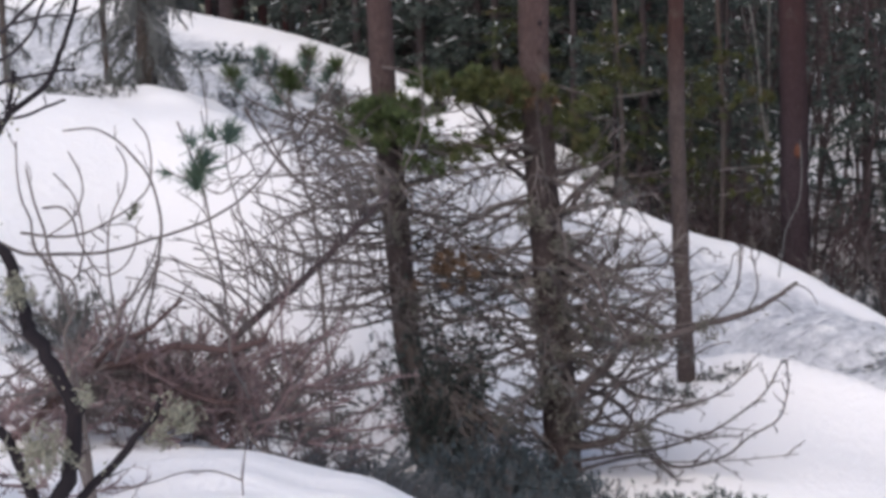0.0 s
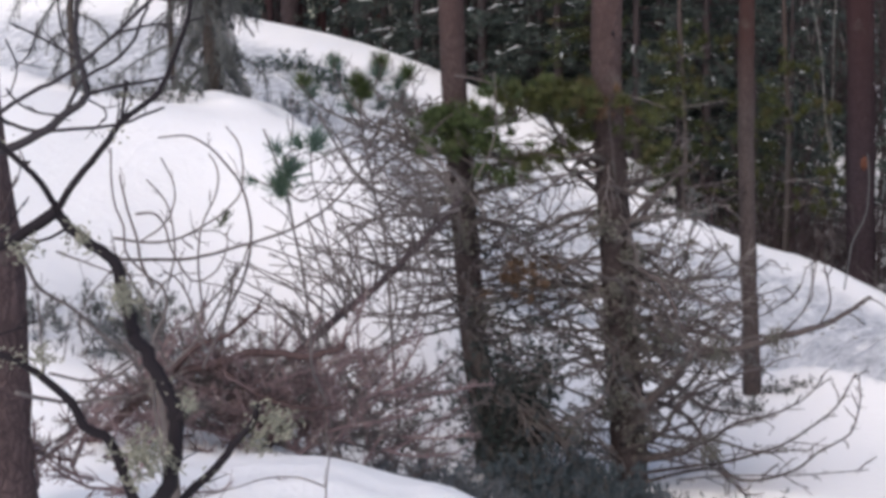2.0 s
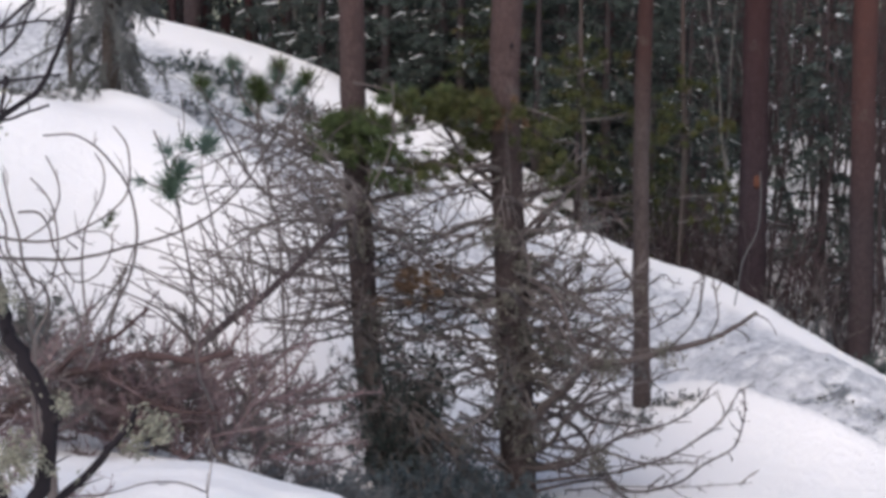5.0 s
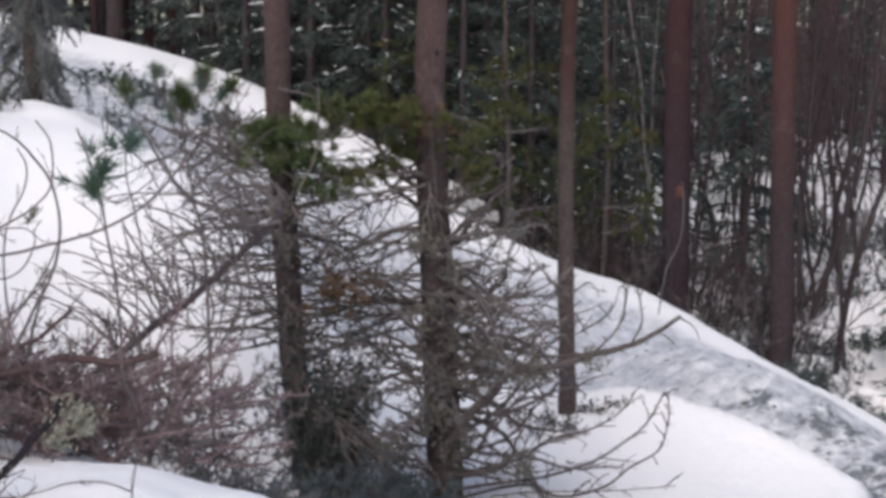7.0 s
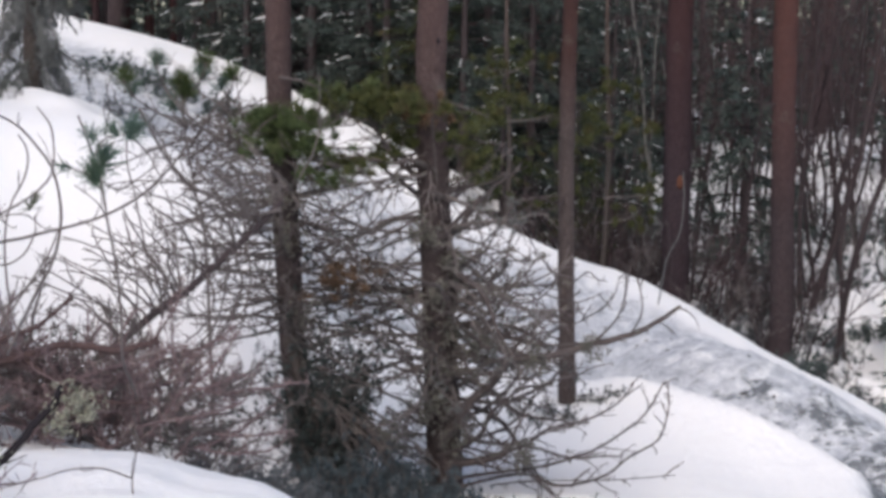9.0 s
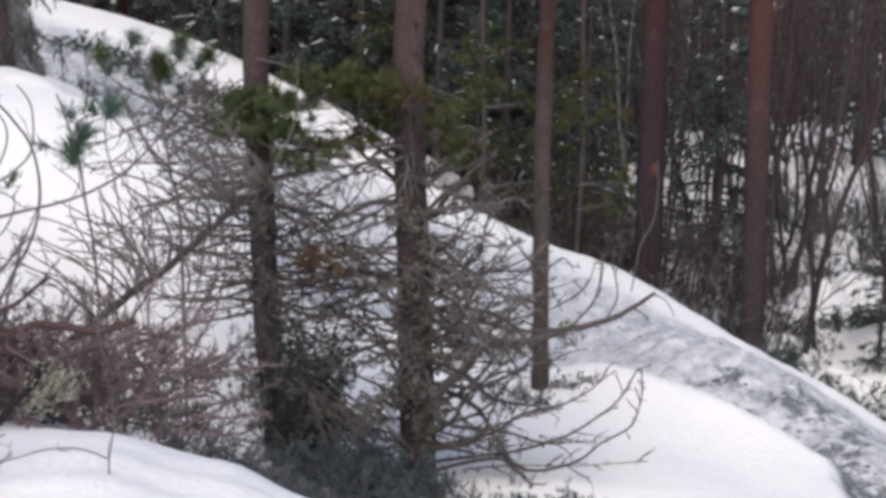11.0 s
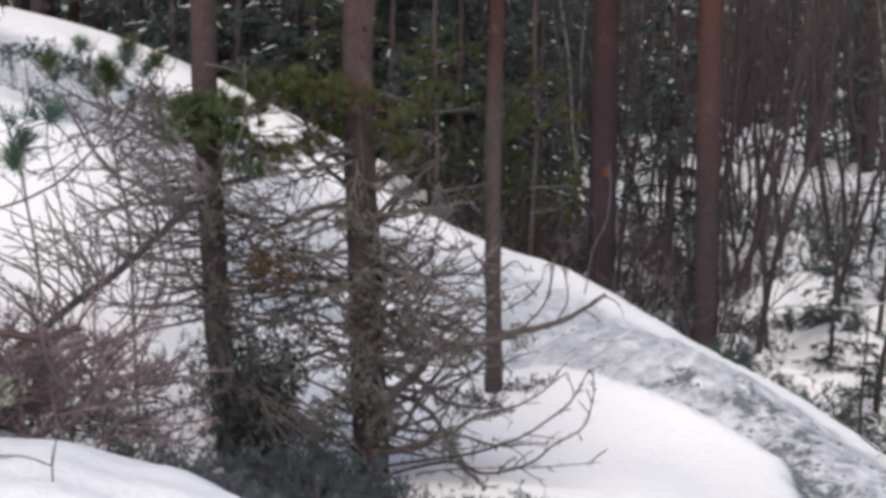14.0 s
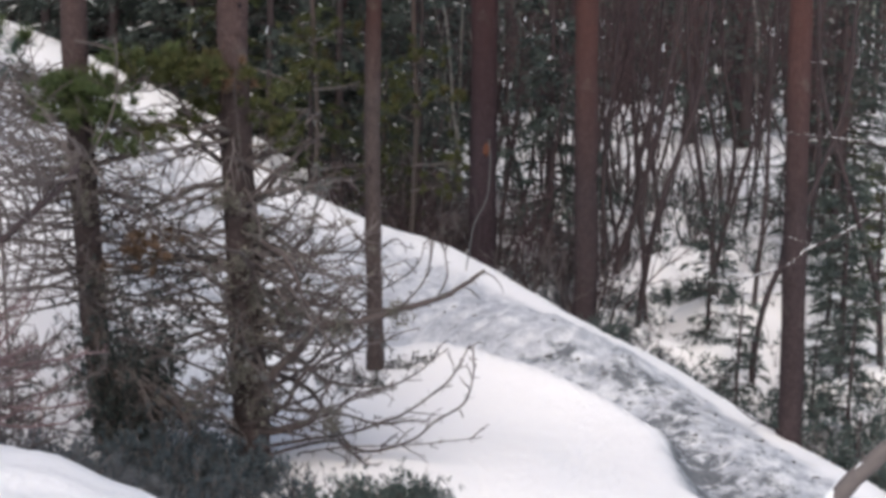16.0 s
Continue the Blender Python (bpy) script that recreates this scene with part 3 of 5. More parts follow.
for i in range(152):
    u = rng.uniform(0.10, 0.84) if i < 84 else rng.uniform(0.10, 0.42) if i < 96 else rng.uniform(0.30, 0.84)
    at, _ = along(line, u)
    a = rng.uniform(0, 6.28) if i < 84 else rng.uniform(-1.2, 0.5) if i < 122 else rng.uniform(2.4, 4.2) if i < 144 else rng.uniform(-2.7, -0.4)
    ln = rng.uniform(0.35 if i < 84 else 0.6, 1.0) ** 1.3 * (1.75 - 0.9 * u) * (1 if i < 144 else 0.55)
    p = grown(at, (math.cos(a), math.sin(a), rng.uniform(-0.30, 0.15)), ln, (0, 0, rng.uniform(-0.1, 0.7)), 0.20, rng, 9)
    b = Build()
    stout = i % 6 == 0 and i < 144
    b.tube(p, 0.026 if stout else 0.010 + 0.014 * rng.uniform(0, 1) ** 2, 0.008 if stout else 0.0045, 6)
    twiggy(b, p, int(5.5 * ln), 0.34, 0.0066, rng, fine=1, bend=(0, 0, rng.uniform(-0.6, 0.6)))
    fuzzy(b, p, 12, 0.05, 0.011, rng)
    bough = part("branch", b, DEAD if i % 3 else DEADWOOD, main_tree)
    if i % 2:
        b = Build()
        for _ in range(int(5 + 9 * ln)):
            q, d = along(p, rng.uniform(0.15, 1))
            b.blades(q + rng.normal(size=3) * 0.02, rng.normal(size=3) + (0, 0, -0.3), 6, 0.045, 0.009, 0.8, rng)
        part("lichen", b, BEARD if i % 4 == 1 else HANG, bough, "grey-green lichen tatters", smooth=False, origin=main_tree.location)

rng = np.random.RandomState(12)
line = curve([(-0.05, 10.8, -1.7), (-0.17, 10.8, -0.71), (-0.21, 10.8, -0.05), (-0.25, 10.8, 0.8), (-0.28, 10.8, 1.6)], 8)
for i in range(84):
    u = rng.uniform(0.28, 0.80)
    at, _ = along(line, u)
    a = rng.uniform(0, 6.28)
    ln = rng.uniform(0.5, 1.0) * (1.3 - 0.4 * u)
    p = grown(at, (math.cos(a), math.sin(a), rng.uniform(-0.3, 0.2)), ln, (0, 0, rng.uniform(-0.1, 0.7)), 0.10, rng, 7)
    b = Build()
    b.tube(p, rng.uniform(0.009, 0.018), 0.005, 5)
    twiggy(b, p, int(6.5 * ln), 0.36, 0.0066, rng, fine=1)
    fuzzy(b, p, 14, 0.05, 0.010, rng)
    part("branch", b, GREY if i % 3 else DEAD, left_tree)
for i in range(46):
    at, _ = along(line, rng.uniform(0.52, 0.84))
    a = rng.uniform(-1.1, 0.9) if i % 3 else rng.uniform(2.4, 3.9)
    p = grown(at, (math.cos(a), math.sin(a), rng.uniform(-0.45, 0.15)), rng.uniform(0.4, 1.15), (0, 0, rng.uniform(-0.6, 0.5)), 0.18, rng, 8)
    b = Build()
    b.tube(p, rng.uniform(0.006, 0.011), 0.003, 4)
    twiggy(b, p, 8, 0.30, 0.0048, rng, fine=2, bend=(0, 0, rng.uniform(-0.5, 0.3)))
    part("branch", b, (GREY, STEM, DEAD)[i % 3], left_tree)
b = Build()
b.tube(curve([(-0.19, 10.72, -0.55), (-0.12, 10.6, -0.85), (0.05, 10.5, -1.08), (0.3, 10.4, -1.2), (0.52, 10.4, -1.42), (0.62, 10.4, -1.75)], 5), 0.06, 0.035, 10)
part("limb", b, PINE_GREY, left_tree, "thick limb that bends down to the ground")


def needle_clump(b, at, size, n, rng, length=0.075, width=0.005):
    for _ in range(n):
        p = np.asarray(at) + rng.normal(size=3) * np.asarray(size) * 0.5
        b.blades(p, rng.normal(size=3) * 0.6 + (0, 0, 0.6), 60, length, width, 0.6, rng)


# live needle sprays on the two middle pines
SPRAYS = [(-0.40, 10.6, 0.98, 0.22, 0.13, 26), (-0.20, 10.6, 1.04, 0.26, 0.10, 30), (-0.16, 10.5, 0.86, 0.34, 0.11, 32), (0.38, 10.3, 1.20, 0.34, 0.10, 40), (0.62, 10.3, 1.16, 0.26, 0.12, 34),
          (0.28, 10.4, 0.72, 0.12, 0.07, 9), (0.48, 10.4, 0.80, 0.12, 0.07, 9), (0.10, 10.4, 0.66, 0.2, 0.08, 10), (0.05, 10.5, 1.02, 0.22, 0.07, 12), (0.12, 10.4, 1.24, 0.20, 0.06, 10), (0.62, 10.4, 0.92, 0.16, 0.07, 8), (1.10, 10.3, 0.78, 0.24, 0.2, 14), (1.25, 10.3, 1.1, 0.2, 0.12, 10)]
rng = np.random.RandomState(13)
for x, y, z, sx, sz, n in [(*q[:5], int(q[5] * 1.5)) for q in SPRAYS]:
    b = Build()
    needle_clump(b, (x, y, z), (sx, 0.3, sz), n, rng)
    spray, b = b, Build()
    tree = main_tree if x > 0.15 else left_tree
    b.tube(grown((0.84 if x > 0.15 else -0.26, 10.5, z + 0.12), (x - (0.84 if x > 0.15 else -0.26), -0.1, -0.1), abs(x - (0.84 if x > 0.15 else -0.26)) + 0.1, (0, 0, 0), 0.10, rng, 6), 0.011, 0.004, 5)
    part("needle_spray", spray, OLIVE if x > 0.15 else LIVE, part("branch", b, DEADWOOD, tree), smooth=False, origin=tree.location)

b = Build()
needle_clump(b, (0.74, 10.25, 1.12), (0.2, 0.2, 0.08), 16, np.random.RandomState(16), 0.06, 0.006)
needle_clump(b, (0.22, 10.3, -0.10), (0.26, 0.2, 0.16), 26, np.random.RandomState(17), 0.06, 0.006)
part("dead_needles", b, RUST, main_tree, "clump of rust-brown dead needles", smooth=False)
rng = np.random.RandomState(18)
for i in range(26):
    b = Build()
    p = grown((-0.1 + 0.65 * rng.uniform(), 10.42, -0.95 - 0.3 * rng.uniform()), (0.8, rng.normal() * 0.4, -0.4), rng.uniform(0.3, 0.7), (0, 0, -0.5), 0.1, rng, 5)
    b.tube(p, 0.010, 0.004, 4)
    twiggy(b, p, 5, 0.25, 0.005, rng, fine=2, bend=(0, 0, -0.4))
    part("branch", b, DEAD, left_tree)
rng = np.random.RandomState(14)
for x, y, z, size, ob in ((-0.27, 10.6, 0.5, 0.16, left_tree), (-0.2, 10.6, 0.2, 0.14, left_tree), (-0.12, 10.65, -0.45, 0.12, left_tree), (0.86, 10.3, -0.2, 0.12, main_tree), (0.93, 10.3, -1.0, 0.13, main_tree), (0.9, 10.3, -0.75, 0.1, main_tree), (1.2, 10.2, -0.5, 0.12, main_tree), (0.78, 10.34, 0.25, 0.10, main_tree), (0.99, 10.34, 0.05, 0.09, main_tree), (0.98, 10.34, -0.5, 0.10, main_tree), (1.02, 10.3, -1.25, 0.14, main_tree), (0.80, 10.3, -1.05, 0.12, main_tree), (1.55, 10.0, -0.62, 0.10, main_tree), (0.55, 10.3, -1.25, 0.12, main_tree), (1.5, 10.1, -1.35, 0.10, main_tree), (1.95, 9.9, -0.5, 0.09, main_tree)):
    b = Build()
    for _ in range(60):
        p = np.array((x, y, z)) + rng.normal(size=3) * size * (0.5, 0.4, 0.5)
        b.blades(p, rng.normal(size=3), 5, 0.05, 0.008, 0.6, rng)
    part("lichen", b, BEARD, ob, "grey-green beard of lichen", smooth=False)

# ---- near snag and the twigs round it ----
SNAG = []
SNAG.append((0.0296, 0.0173, [(-1.00, 4.00, 0.20), (-1.00, 3.99, 0.39), (-0.95, 3.98, 0.51), (-0.93, 3.98, 0.63), (-0.93, 3.97, 0.71), (-0.97, 3.96, 0.82), (-1.02, 3.95, 0.92), (-1.03, 3.94, 0.98), (-1.04, 3.93, 1.06), (-1.06, 3.92, 1.15), (-1.13, 3.92, 1.20), (-1.18, 3.91, 1.25), (-1.20, 3.90, 1.29)]))
SNAG.append((0.0137, 0.0063, [(-1.20, 3.90, 1.29), (-1.13, 3.88, 1.38), (-1.05, 3.86, 1.46), (-0.99, 3.84, 1.53), (-0.90, 3.82, 1.59), (-0.85, 3.81, 1.66), (-0.81, 3.79, 1.74), (-0.78, 3.77, 1.81), (-0.76, 3.75, 1.91)]))
SNAG.append((0.0048, 0.0075, [(-0.98, 3.80, 1.53), (-0.98, 3.80, 1.55), (-0.97, 3.80, 1.59), (-0.96, 3.80, 1.64)]))
SNAG.append((0.0123, 0.0084, [(-1.20, 3.90, 1.30), (-1.24, 3.88, 1.38), (-1.28, 3.86, 1.43), (-1.35, 3.84, 1.50), (-1.40, 3.82, 1.53), (-1.48, 3.80, 1.60)]))
SNAG.append((0.0231, 0.0173, [(-1.20, 3.90, 1.29), (-1.28, 3.90, 1.24), (-1.34, 3.90, 1.20), (-1.42, 3.90, 1.18), (-1.51, 3.90, 1.16), (-1.61, 3.90, 1.18)]))
SNAG.append((0.02, 0.0106, [(-1.00, 4.00, 0.28), (-1.05, 3.98, 0.40), (-1.08, 3.96, 0.52), (-1.11, 3.93, 0.63), (-1.17, 3.91, 0.68), (-1.20, 3.89, 0.76), (-1.26, 3.87, 0.83), (-1.33, 3.84, 0.89), (-1.40, 3.82, 0.92), (-1.48, 3.80, 0.96)]))
SNAG.append((0.0193, 0.0124, [(-0.99, 4.00, 0.32), (-0.93, 4.04, 0.42), (-0.85, 4.08, 0.49), (-0.78, 4.12, 0.57), (-0.74, 4.16, 0.61), (-0.73, 4.20, 0.65)]))
SNAG.append((0.0056, 0.0028, [(-1.46, 4.00, 0.92), (-1.37, 4.00, 0.94), (-1.30, 4.00, 0.97)]))
SNAG.append((0.0049, 0.0027, [(-1.34, 3.85, 1.24), (-1.31, 3.85, 1.27), (-1.27, 3.85, 1.32)]))
SNAG.append((0.0066, 0.0038, [(-1.17, 3.90, 1.24), (-1.24, 3.90, 1.21), (-1.28, 3.90, 1.21)]))
BARE = []
BARE.append((0.0209, 0.0078, [(-1.66, 4.70, 1.38), (-1.58, 4.70, 1.40), (-1.48, 4.70, 1.44), (-1.40, 4.70, 1.50), (-1.33, 4.70, 1.55), (-1.32, 4.70, 1.62), (-1.34, 4.70, 1.69), (-1.34, 4.70, 1.78), (-1.32, 4.70, 1.90)]))
BARE.append((0.0088, 0.0056, [(-1.49, 4.30, 1.52), (-1.45, 4.30, 1.55), (-1.36, 4.30, 1.60), (-1.29, 4.30, 1.63), (-1.21, 4.30, 1.68), (-1.12, 4.30, 1.75), (-1.05, 4.30, 1.81), (-0.97, 4.30, 1.88)]))
BARE.append((0.0096, 0.0044, [(-1.61, 4.70, 1.50), (-1.59, 4.72, 1.48), (-1.51, 4.73, 1.45), (-1.40, 4.75, 1.45), (-1.24, 4.77, 1.46), (-1.15, 4.78, 1.49), (-1.09, 4.80, 1.51)]))
BARE.append((0.0087, 0.0044, [(-1.33, 4.70, 1.56), (-1.26, 4.73, 1.58), (-1.13, 4.77, 1.60), (-1.05, 4.80, 1.61)]))
BARE.append((0.0052, 0.0035, [(-1.58, 4.70, 1.59), (-1.54, 4.70, 1.54), (-1.48, 4.70, 1.51), (-1.41, 4.70, 1.50)]))
BARE.append((0.0087, 0.0044, [(-1.40, 4.70, 1.49), (-1.37, 4.70, 1.55), (-1.32, 4.70, 1.62), (-1.22, 4.70, 1.67), (-1.15, 4.70, 1.74), (-1.13, 4.70, 1.79), (-1.10, 4.70, 1.84)]))
BARE.append((0.0061, 0.0035, [(-1.34, 4.70, 1.68), (-1.42, 4.70, 1.73), (-1.49, 4.70, 1.77), (-1.55, 4.70, 1.80)]))
BARE.append((0.0056, 0.0032, [(-1.10, 4.30, 1.76), (-1.01, 4.30, 1.78), (-0.93, 4.30, 1.78)]))
BARE.append((0.0052, 0.0035, [(-1.35, 4.70, 1.71), (-1.38, 4.70, 1.76), (-1.39, 4.70, 1.82), (-1.39, 4.70, 1.89)]))
BARE.append((0.0044, 0.0026, [(-1.57, 4.70, 1.75), (-1.54, 4.70, 1.66), (-1.57, 4.70, 1.57)]))
BARE.append((0.0044, 0.0026, [(-1.46, 4.70, 1.80), (-1.49, 4.70, 1.71), (-1.54, 4.70, 1.66)]))
BARE.append((0.0044, 0.0026, [(-1.32, 4.70, 1.55), (-1.27, 4.70, 1.52), (-1.26, 4.70, 1.49), (-1.28, 4.70, 1.47)]))
snag = thing("bare_tree", (-0.93, 4.0, ground_z(-0.93, 4.0)), "dark leafless crooked tree with pale lichen tufts", "tree")
rng = np.random.RandomState(21)
SNAG[0][2].insert(0, (-0.93, 4.02, ground_z(-0.93, 4.0) - 0.1))
SNAG = [(r0 * (0.9 if i in (0, 5) else 0.76), r1 * 0.78, pts) for i, (r0, r1, pts) in enumerate(SNAG)]
snag_limbs = limbs(SNAG, snag, DARK, rng, knobs=4, sides=9, twigs=1.2, length=0.10, r=0.004, fine=0)
limbs([(r0 * 0.82, r1, pts) for r0, r1, pts in BARE], snag, BLUE, rng, sides=7, twigs=3.0, length=0.14, r=0.0030, fine=1)
for i, (r0, r1, pts) in enumerate(SNAG[:7]):
    line = curve(pts, 4)
    for _ in range(3 if i in (0, 4, 5, 6) else 1):
        at, d = along(line, rng.uniform(0.3, 1.0))
        b = Build()
        for _ in range(16):
            b.blob(at + rng.normal(size=3) * (0.008 + r0 * 0.6), rng.uniform(0.002, 0.005, 3), rng)
        part("lichen", b, LICHEN, snag_limbs[i], origin=snag.location)


def lichen_tuft(at, size, n, parent):
    b = Build()
    for _ in range(n):
        p = np.asarray(at) + rng.normal(size=3) * size * 0.5
        for _ in range(3):
            b.tube(grown(p + rng.normal(size=3) * 0.006, rng.normal(size=3), size * rng.uniform(0.2, 0.5), (0, 0, 0.2), 0.4, rng, 3), 0.0028, 0.0016, 3)
        b.blob(p, rng.uniform(0.0015, 0.005, 3), rng)
    part("lichen", b, LICHEN, parent, "pale green-grey tufted lichen")


for x, y, z, s, n in ((-1.02, 3.86, 1.05, 0.045, 60), (-1.0, 3.88, 0.60, 0.07, 90), (-0.66, 4.15, 0.60, 0.05, 70), (-0.87, 3.88, 0.75, 0.035, 25), (-1.13, 3.84, 1.22, 0.035, 24), (-1.28, 3.86, 1.2, 0.04, 26), (-1.25, 3.84, 0.9, 0.04, 30), (-0.72, 4.12, 0.56, 0.035, 30)):
    lichen_tuft((x, y, z), s, n, snag)

LOOPS = []
LOOPS.append((0.0063, 0.0037, [(-1.18, 5.60, 0.43), (-1.06, 5.56, 0.67), (-0.98, 5.51, 0.81), (-0.94, 5.47, 0.95), (-0.93, 5.42, 1.06), (-0.95, 5.38, 1.18), (-0.99, 5.33, 1.26), (-1.04, 5.29, 1.33), (-1.11, 5.24, 1.38), (-1.21, 5.20, 1.38)]))
LOOPS.append((0.0083, 0.0042, [(-1.56, 5.40, 0.97), (-1.47, 5.48, 0.90), (-1.36, 5.55, 0.88), (-1.20, 5.62, 0.87), (-1.03, 5.70, 0.90), (-0.83, 5.78, 0.95), (-0.68, 5.85, 1.03), (-0.56, 5.92, 1.15), (-0.50, 6.00, 1.25)]))
LOOPS.append((0.0061, 0.003, [(-1.45, 5.40, 0.99), (-1.32, 5.40, 0.97), (-1.21, 5.40, 0.98), (-1.10, 5.40, 1.03), (-1.01, 5.40, 1.09), (-0.95, 5.40, 1.17), (-0.95, 5.40, 1.32), (-1.00, 5.40, 1.40)]))
LOOPS.append((0.0069, 0.003, [(-1.34, 5.50, 0.44), (-1.34, 5.48, 0.58), (-1.28, 5.46, 0.69), (-1.28, 5.43, 0.79), (-1.33, 5.41, 0.84), (-1.40, 5.39, 0.93), (-1.40, 5.37, 1.04), (-1.42, 5.34, 1.13), (-1.42, 5.32, 1.24), (-1.41, 5.30, 1.34)]))
LOOPS.append((0.0068, 0.0038, [(-1.31, 5.40, 0.79), (-1.35, 5.40, 0.90), (-1.36, 5.40, 0.99), (-1.39, 5.40, 1.10), (-1.41, 5.40, 1.23)]))
LOOPS.append((0.0045, 0.003, [(-1.36, 5.40, 0.97), (-1.32, 5.40, 0.99), (-1.25, 5.40, 1.04), (-1.21, 5.40, 1.12), (-1.21, 5.40, 1.20), (-1.25, 5.40, 1.29)]))
LOOPS.append((0.0045, 0.003, [(-1.12, 5.40, 0.66), (-1.13, 5.40, 0.79), (-1.13, 5.40, 0.92), (-1.11, 5.40, 1.03), (-1.05, 5.40, 1.15), (-1.04, 5.40, 1.24), (-1.07, 5.40, 1.30)]))
LOOPS.append((0.0045, 0.003, [(-1.25, 5.40, 0.81), (-1.22, 5.40, 0.92), (-1.22, 5.40, 1.01), (-1.24, 5.40, 1.12), (-1.31, 5.40, 1.21)]))
LOOPS.append((0.0053, 0.003, [(-1.36, 5.40, 1.08), (-1.29, 5.40, 1.08), (-1.25, 5.40, 1.03), (-1.23, 5.40, 0.94), (-1.16, 5.40, 0.82), (-1.07, 5.40, 0.85), (-1.02, 5.40, 0.94), (-1.02, 5.40, 1.00)]))
LOOPS.append((0.0077, 0.0063, [(-1.71, 5.00, 1.02), (-1.70, 5.10, 0.97), (-1.68, 5.20, 0.84), (-1.59, 5.30, 0.74), (-1.52, 5.40, 0.62), (-1.44, 5.50, 0.51), (-1.41, 5.60, 0.37)]))
LOOPS.append((0.0044, 0.0029, [(-1.69, 5.20, 0.52), (-1.69, 5.20, 0.63), (-1.69, 5.20, 0.78), (-1.71, 5.20, 0.92)]))
LOOPS.append((0.0058, 0.0038, [(-1.67, 5.20, 0.52), (-1.54, 5.27, 0.47), (-1.42, 5.33, 0.49), (-1.38, 5.40, 0.54)]))
LOOPS.append((0.0066, 0.0038, [(-1.54, 5.20, 0.43), (-1.48, 5.30, 0.48), (-1.40, 5.40, 0.53)]))
LOOPS.append((0.0091, 0.0061, [(-1.73, 5.00, 0.50), (-1.67, 5.13, 0.44), (-1.59, 5.27, 0.39), (-1.43, 5.40, 0.38)]))
LOOPS.append((0.0045, 0.003, [(-1.64, 5.30, 0.96), (-1.52, 5.30, 0.91), (-1.42, 5.30, 0.87)]))
LOOPS.append((0.0062, 0.0031, [(-1.35, 5.50, 0.42), (-1.19, 5.50, 0.55), (-1.10, 5.50, 0.68), (-1.00, 5.50, 0.83), (-0.95, 5.50, 0.94)]))
LOOPS.append((0.0054, 0.0031, [(-1.15, 5.50, 0.53), (-1.18, 5.50, 0.68), (-1.23, 5.50, 0.80), (-1.29, 5.50, 0.84)]))
LOOPS.append((0.0046, 0.0031, [(-1.62, 5.50, 0.56), (-1.63, 5.50, 0.65), (-1.59, 5.50, 0.74), (-1.49, 5.50, 0.85)]))
LOOPS.append((0.0047, 0.0031, [(-1.31, 5.60, 0.44), (-1.39, 5.60, 0.62), (-1.31, 5.60, 0.78), (-1.23, 5.60, 0.82)]))
LOOPS.append((0.0039, 0.0024, [(-0.71, 5.60, -0.19), (-0.71, 5.60, -0.07), (-0.69, 5.60, 0.07), (-0.70, 5.60, 0.19)]))
LOOPS.append((0.0039, 0.0024, [(-0.71, 5.60, -0.07), (-0.82, 5.60, -0.03), (-0.95, 5.60, -0.03), (-1.05, 5.60, -0.06), (-1.21, 5.60, -0.10)]))
LOOPS.append((0.0039, 0.0024, [(-1.19, 5.60, 0.91), (-1.23, 5.60, 0.96), (-1.10, 5.60, 0.98), (-1.03, 5.60, 0.93)]))
loops = thing("leafless_shrub", (-1.3, 5.6, ground_z(-1.3, 5.6)), "leafless shrub of long looping brown-grey twigs", "shrub")
rng = np.random.RandomState(22)
limbs(LOOPS, loops, GREY, rng, sides=6, twigs=2.2, length=0.14, r=0.0028, fine=1, name="twig")
b = Build()
for x in (-1.36, -1.34, -1.33, -1.31):
    b.tube(curve([(-1.3, 5.6, ground_z(-1.3, 5.6) - 0.1), (x, 5.58, 0.1), (x - 0.02, 5.55, 0.45)], 4), 0.012, 0.006, 6)
part("stem", b, GREY, loops)

TUFTS = []
TUFTS.append((0.01, 0.0053, [(-0.86, 6.50, 0.20), (-0.86, 6.47, 0.42), (-0.87, 6.43, 0.64), (-0.90, 6.40, 0.85), (-0.92, 6.37, 1.03), (-0.95, 6.33, 1.16), (-1.00, 6.30, 1.32)]))
TUFTS.append((0.0062, 0.0035, [(-0.93, 6.30, 1.15), (-0.89, 6.30, 1.22), (-0.79, 6.30, 1.24)]))
TUFTS.append((0.0053, 0.0027, [(-0.91, 6.30, 1.04), (-0.83, 6.30, 1.00), (-0.71, 6.30, 1.08), (-0.67, 6.30, 1.11)]))
TUFTS.append((0.0053, 0.0035, [(-0.79, 6.30, 1.24), (-0.71, 6.30, 1.16), (-0.66, 6.30, 1.06)]))
TUFTS.append((0.0054, 0.0036, [(-0.71, 6.40, 0.54), (-0.75, 6.40, 0.80), (-0.78, 6.40, 0.97), (-0.81, 6.40, 1.10), (-0.81, 6.40, 1.21)]))
TUFTS.append((0.0054, 0.0036, [(-0.87, 6.40, 0.59), (-0.88, 6.40, 0.62), (-0.94, 6.40, 0.74), (-0.97, 6.40, 0.81)]))
TUFTS.append((0.0044, 0.0027, [(-0.89, 6.30, 1.23), (-0.87, 6.30, 1.34), (-0.88, 6.30, 1.48)]))
TUFTS.append((0.0053, 0.0027, [(-0.90, 6.30, 0.99), (-0.97, 6.30, 1.06), (-1.05, 6.30, 1.10)]))
TUFTS.append((0.0054, 0.0027, [(-0.88, 6.40, 0.70), (-0.81, 6.40, 0.64), (-0.70, 6.40, 0.67), (-0.65, 6.40, 0.79), (-0.72, 6.40, 0.90)]))
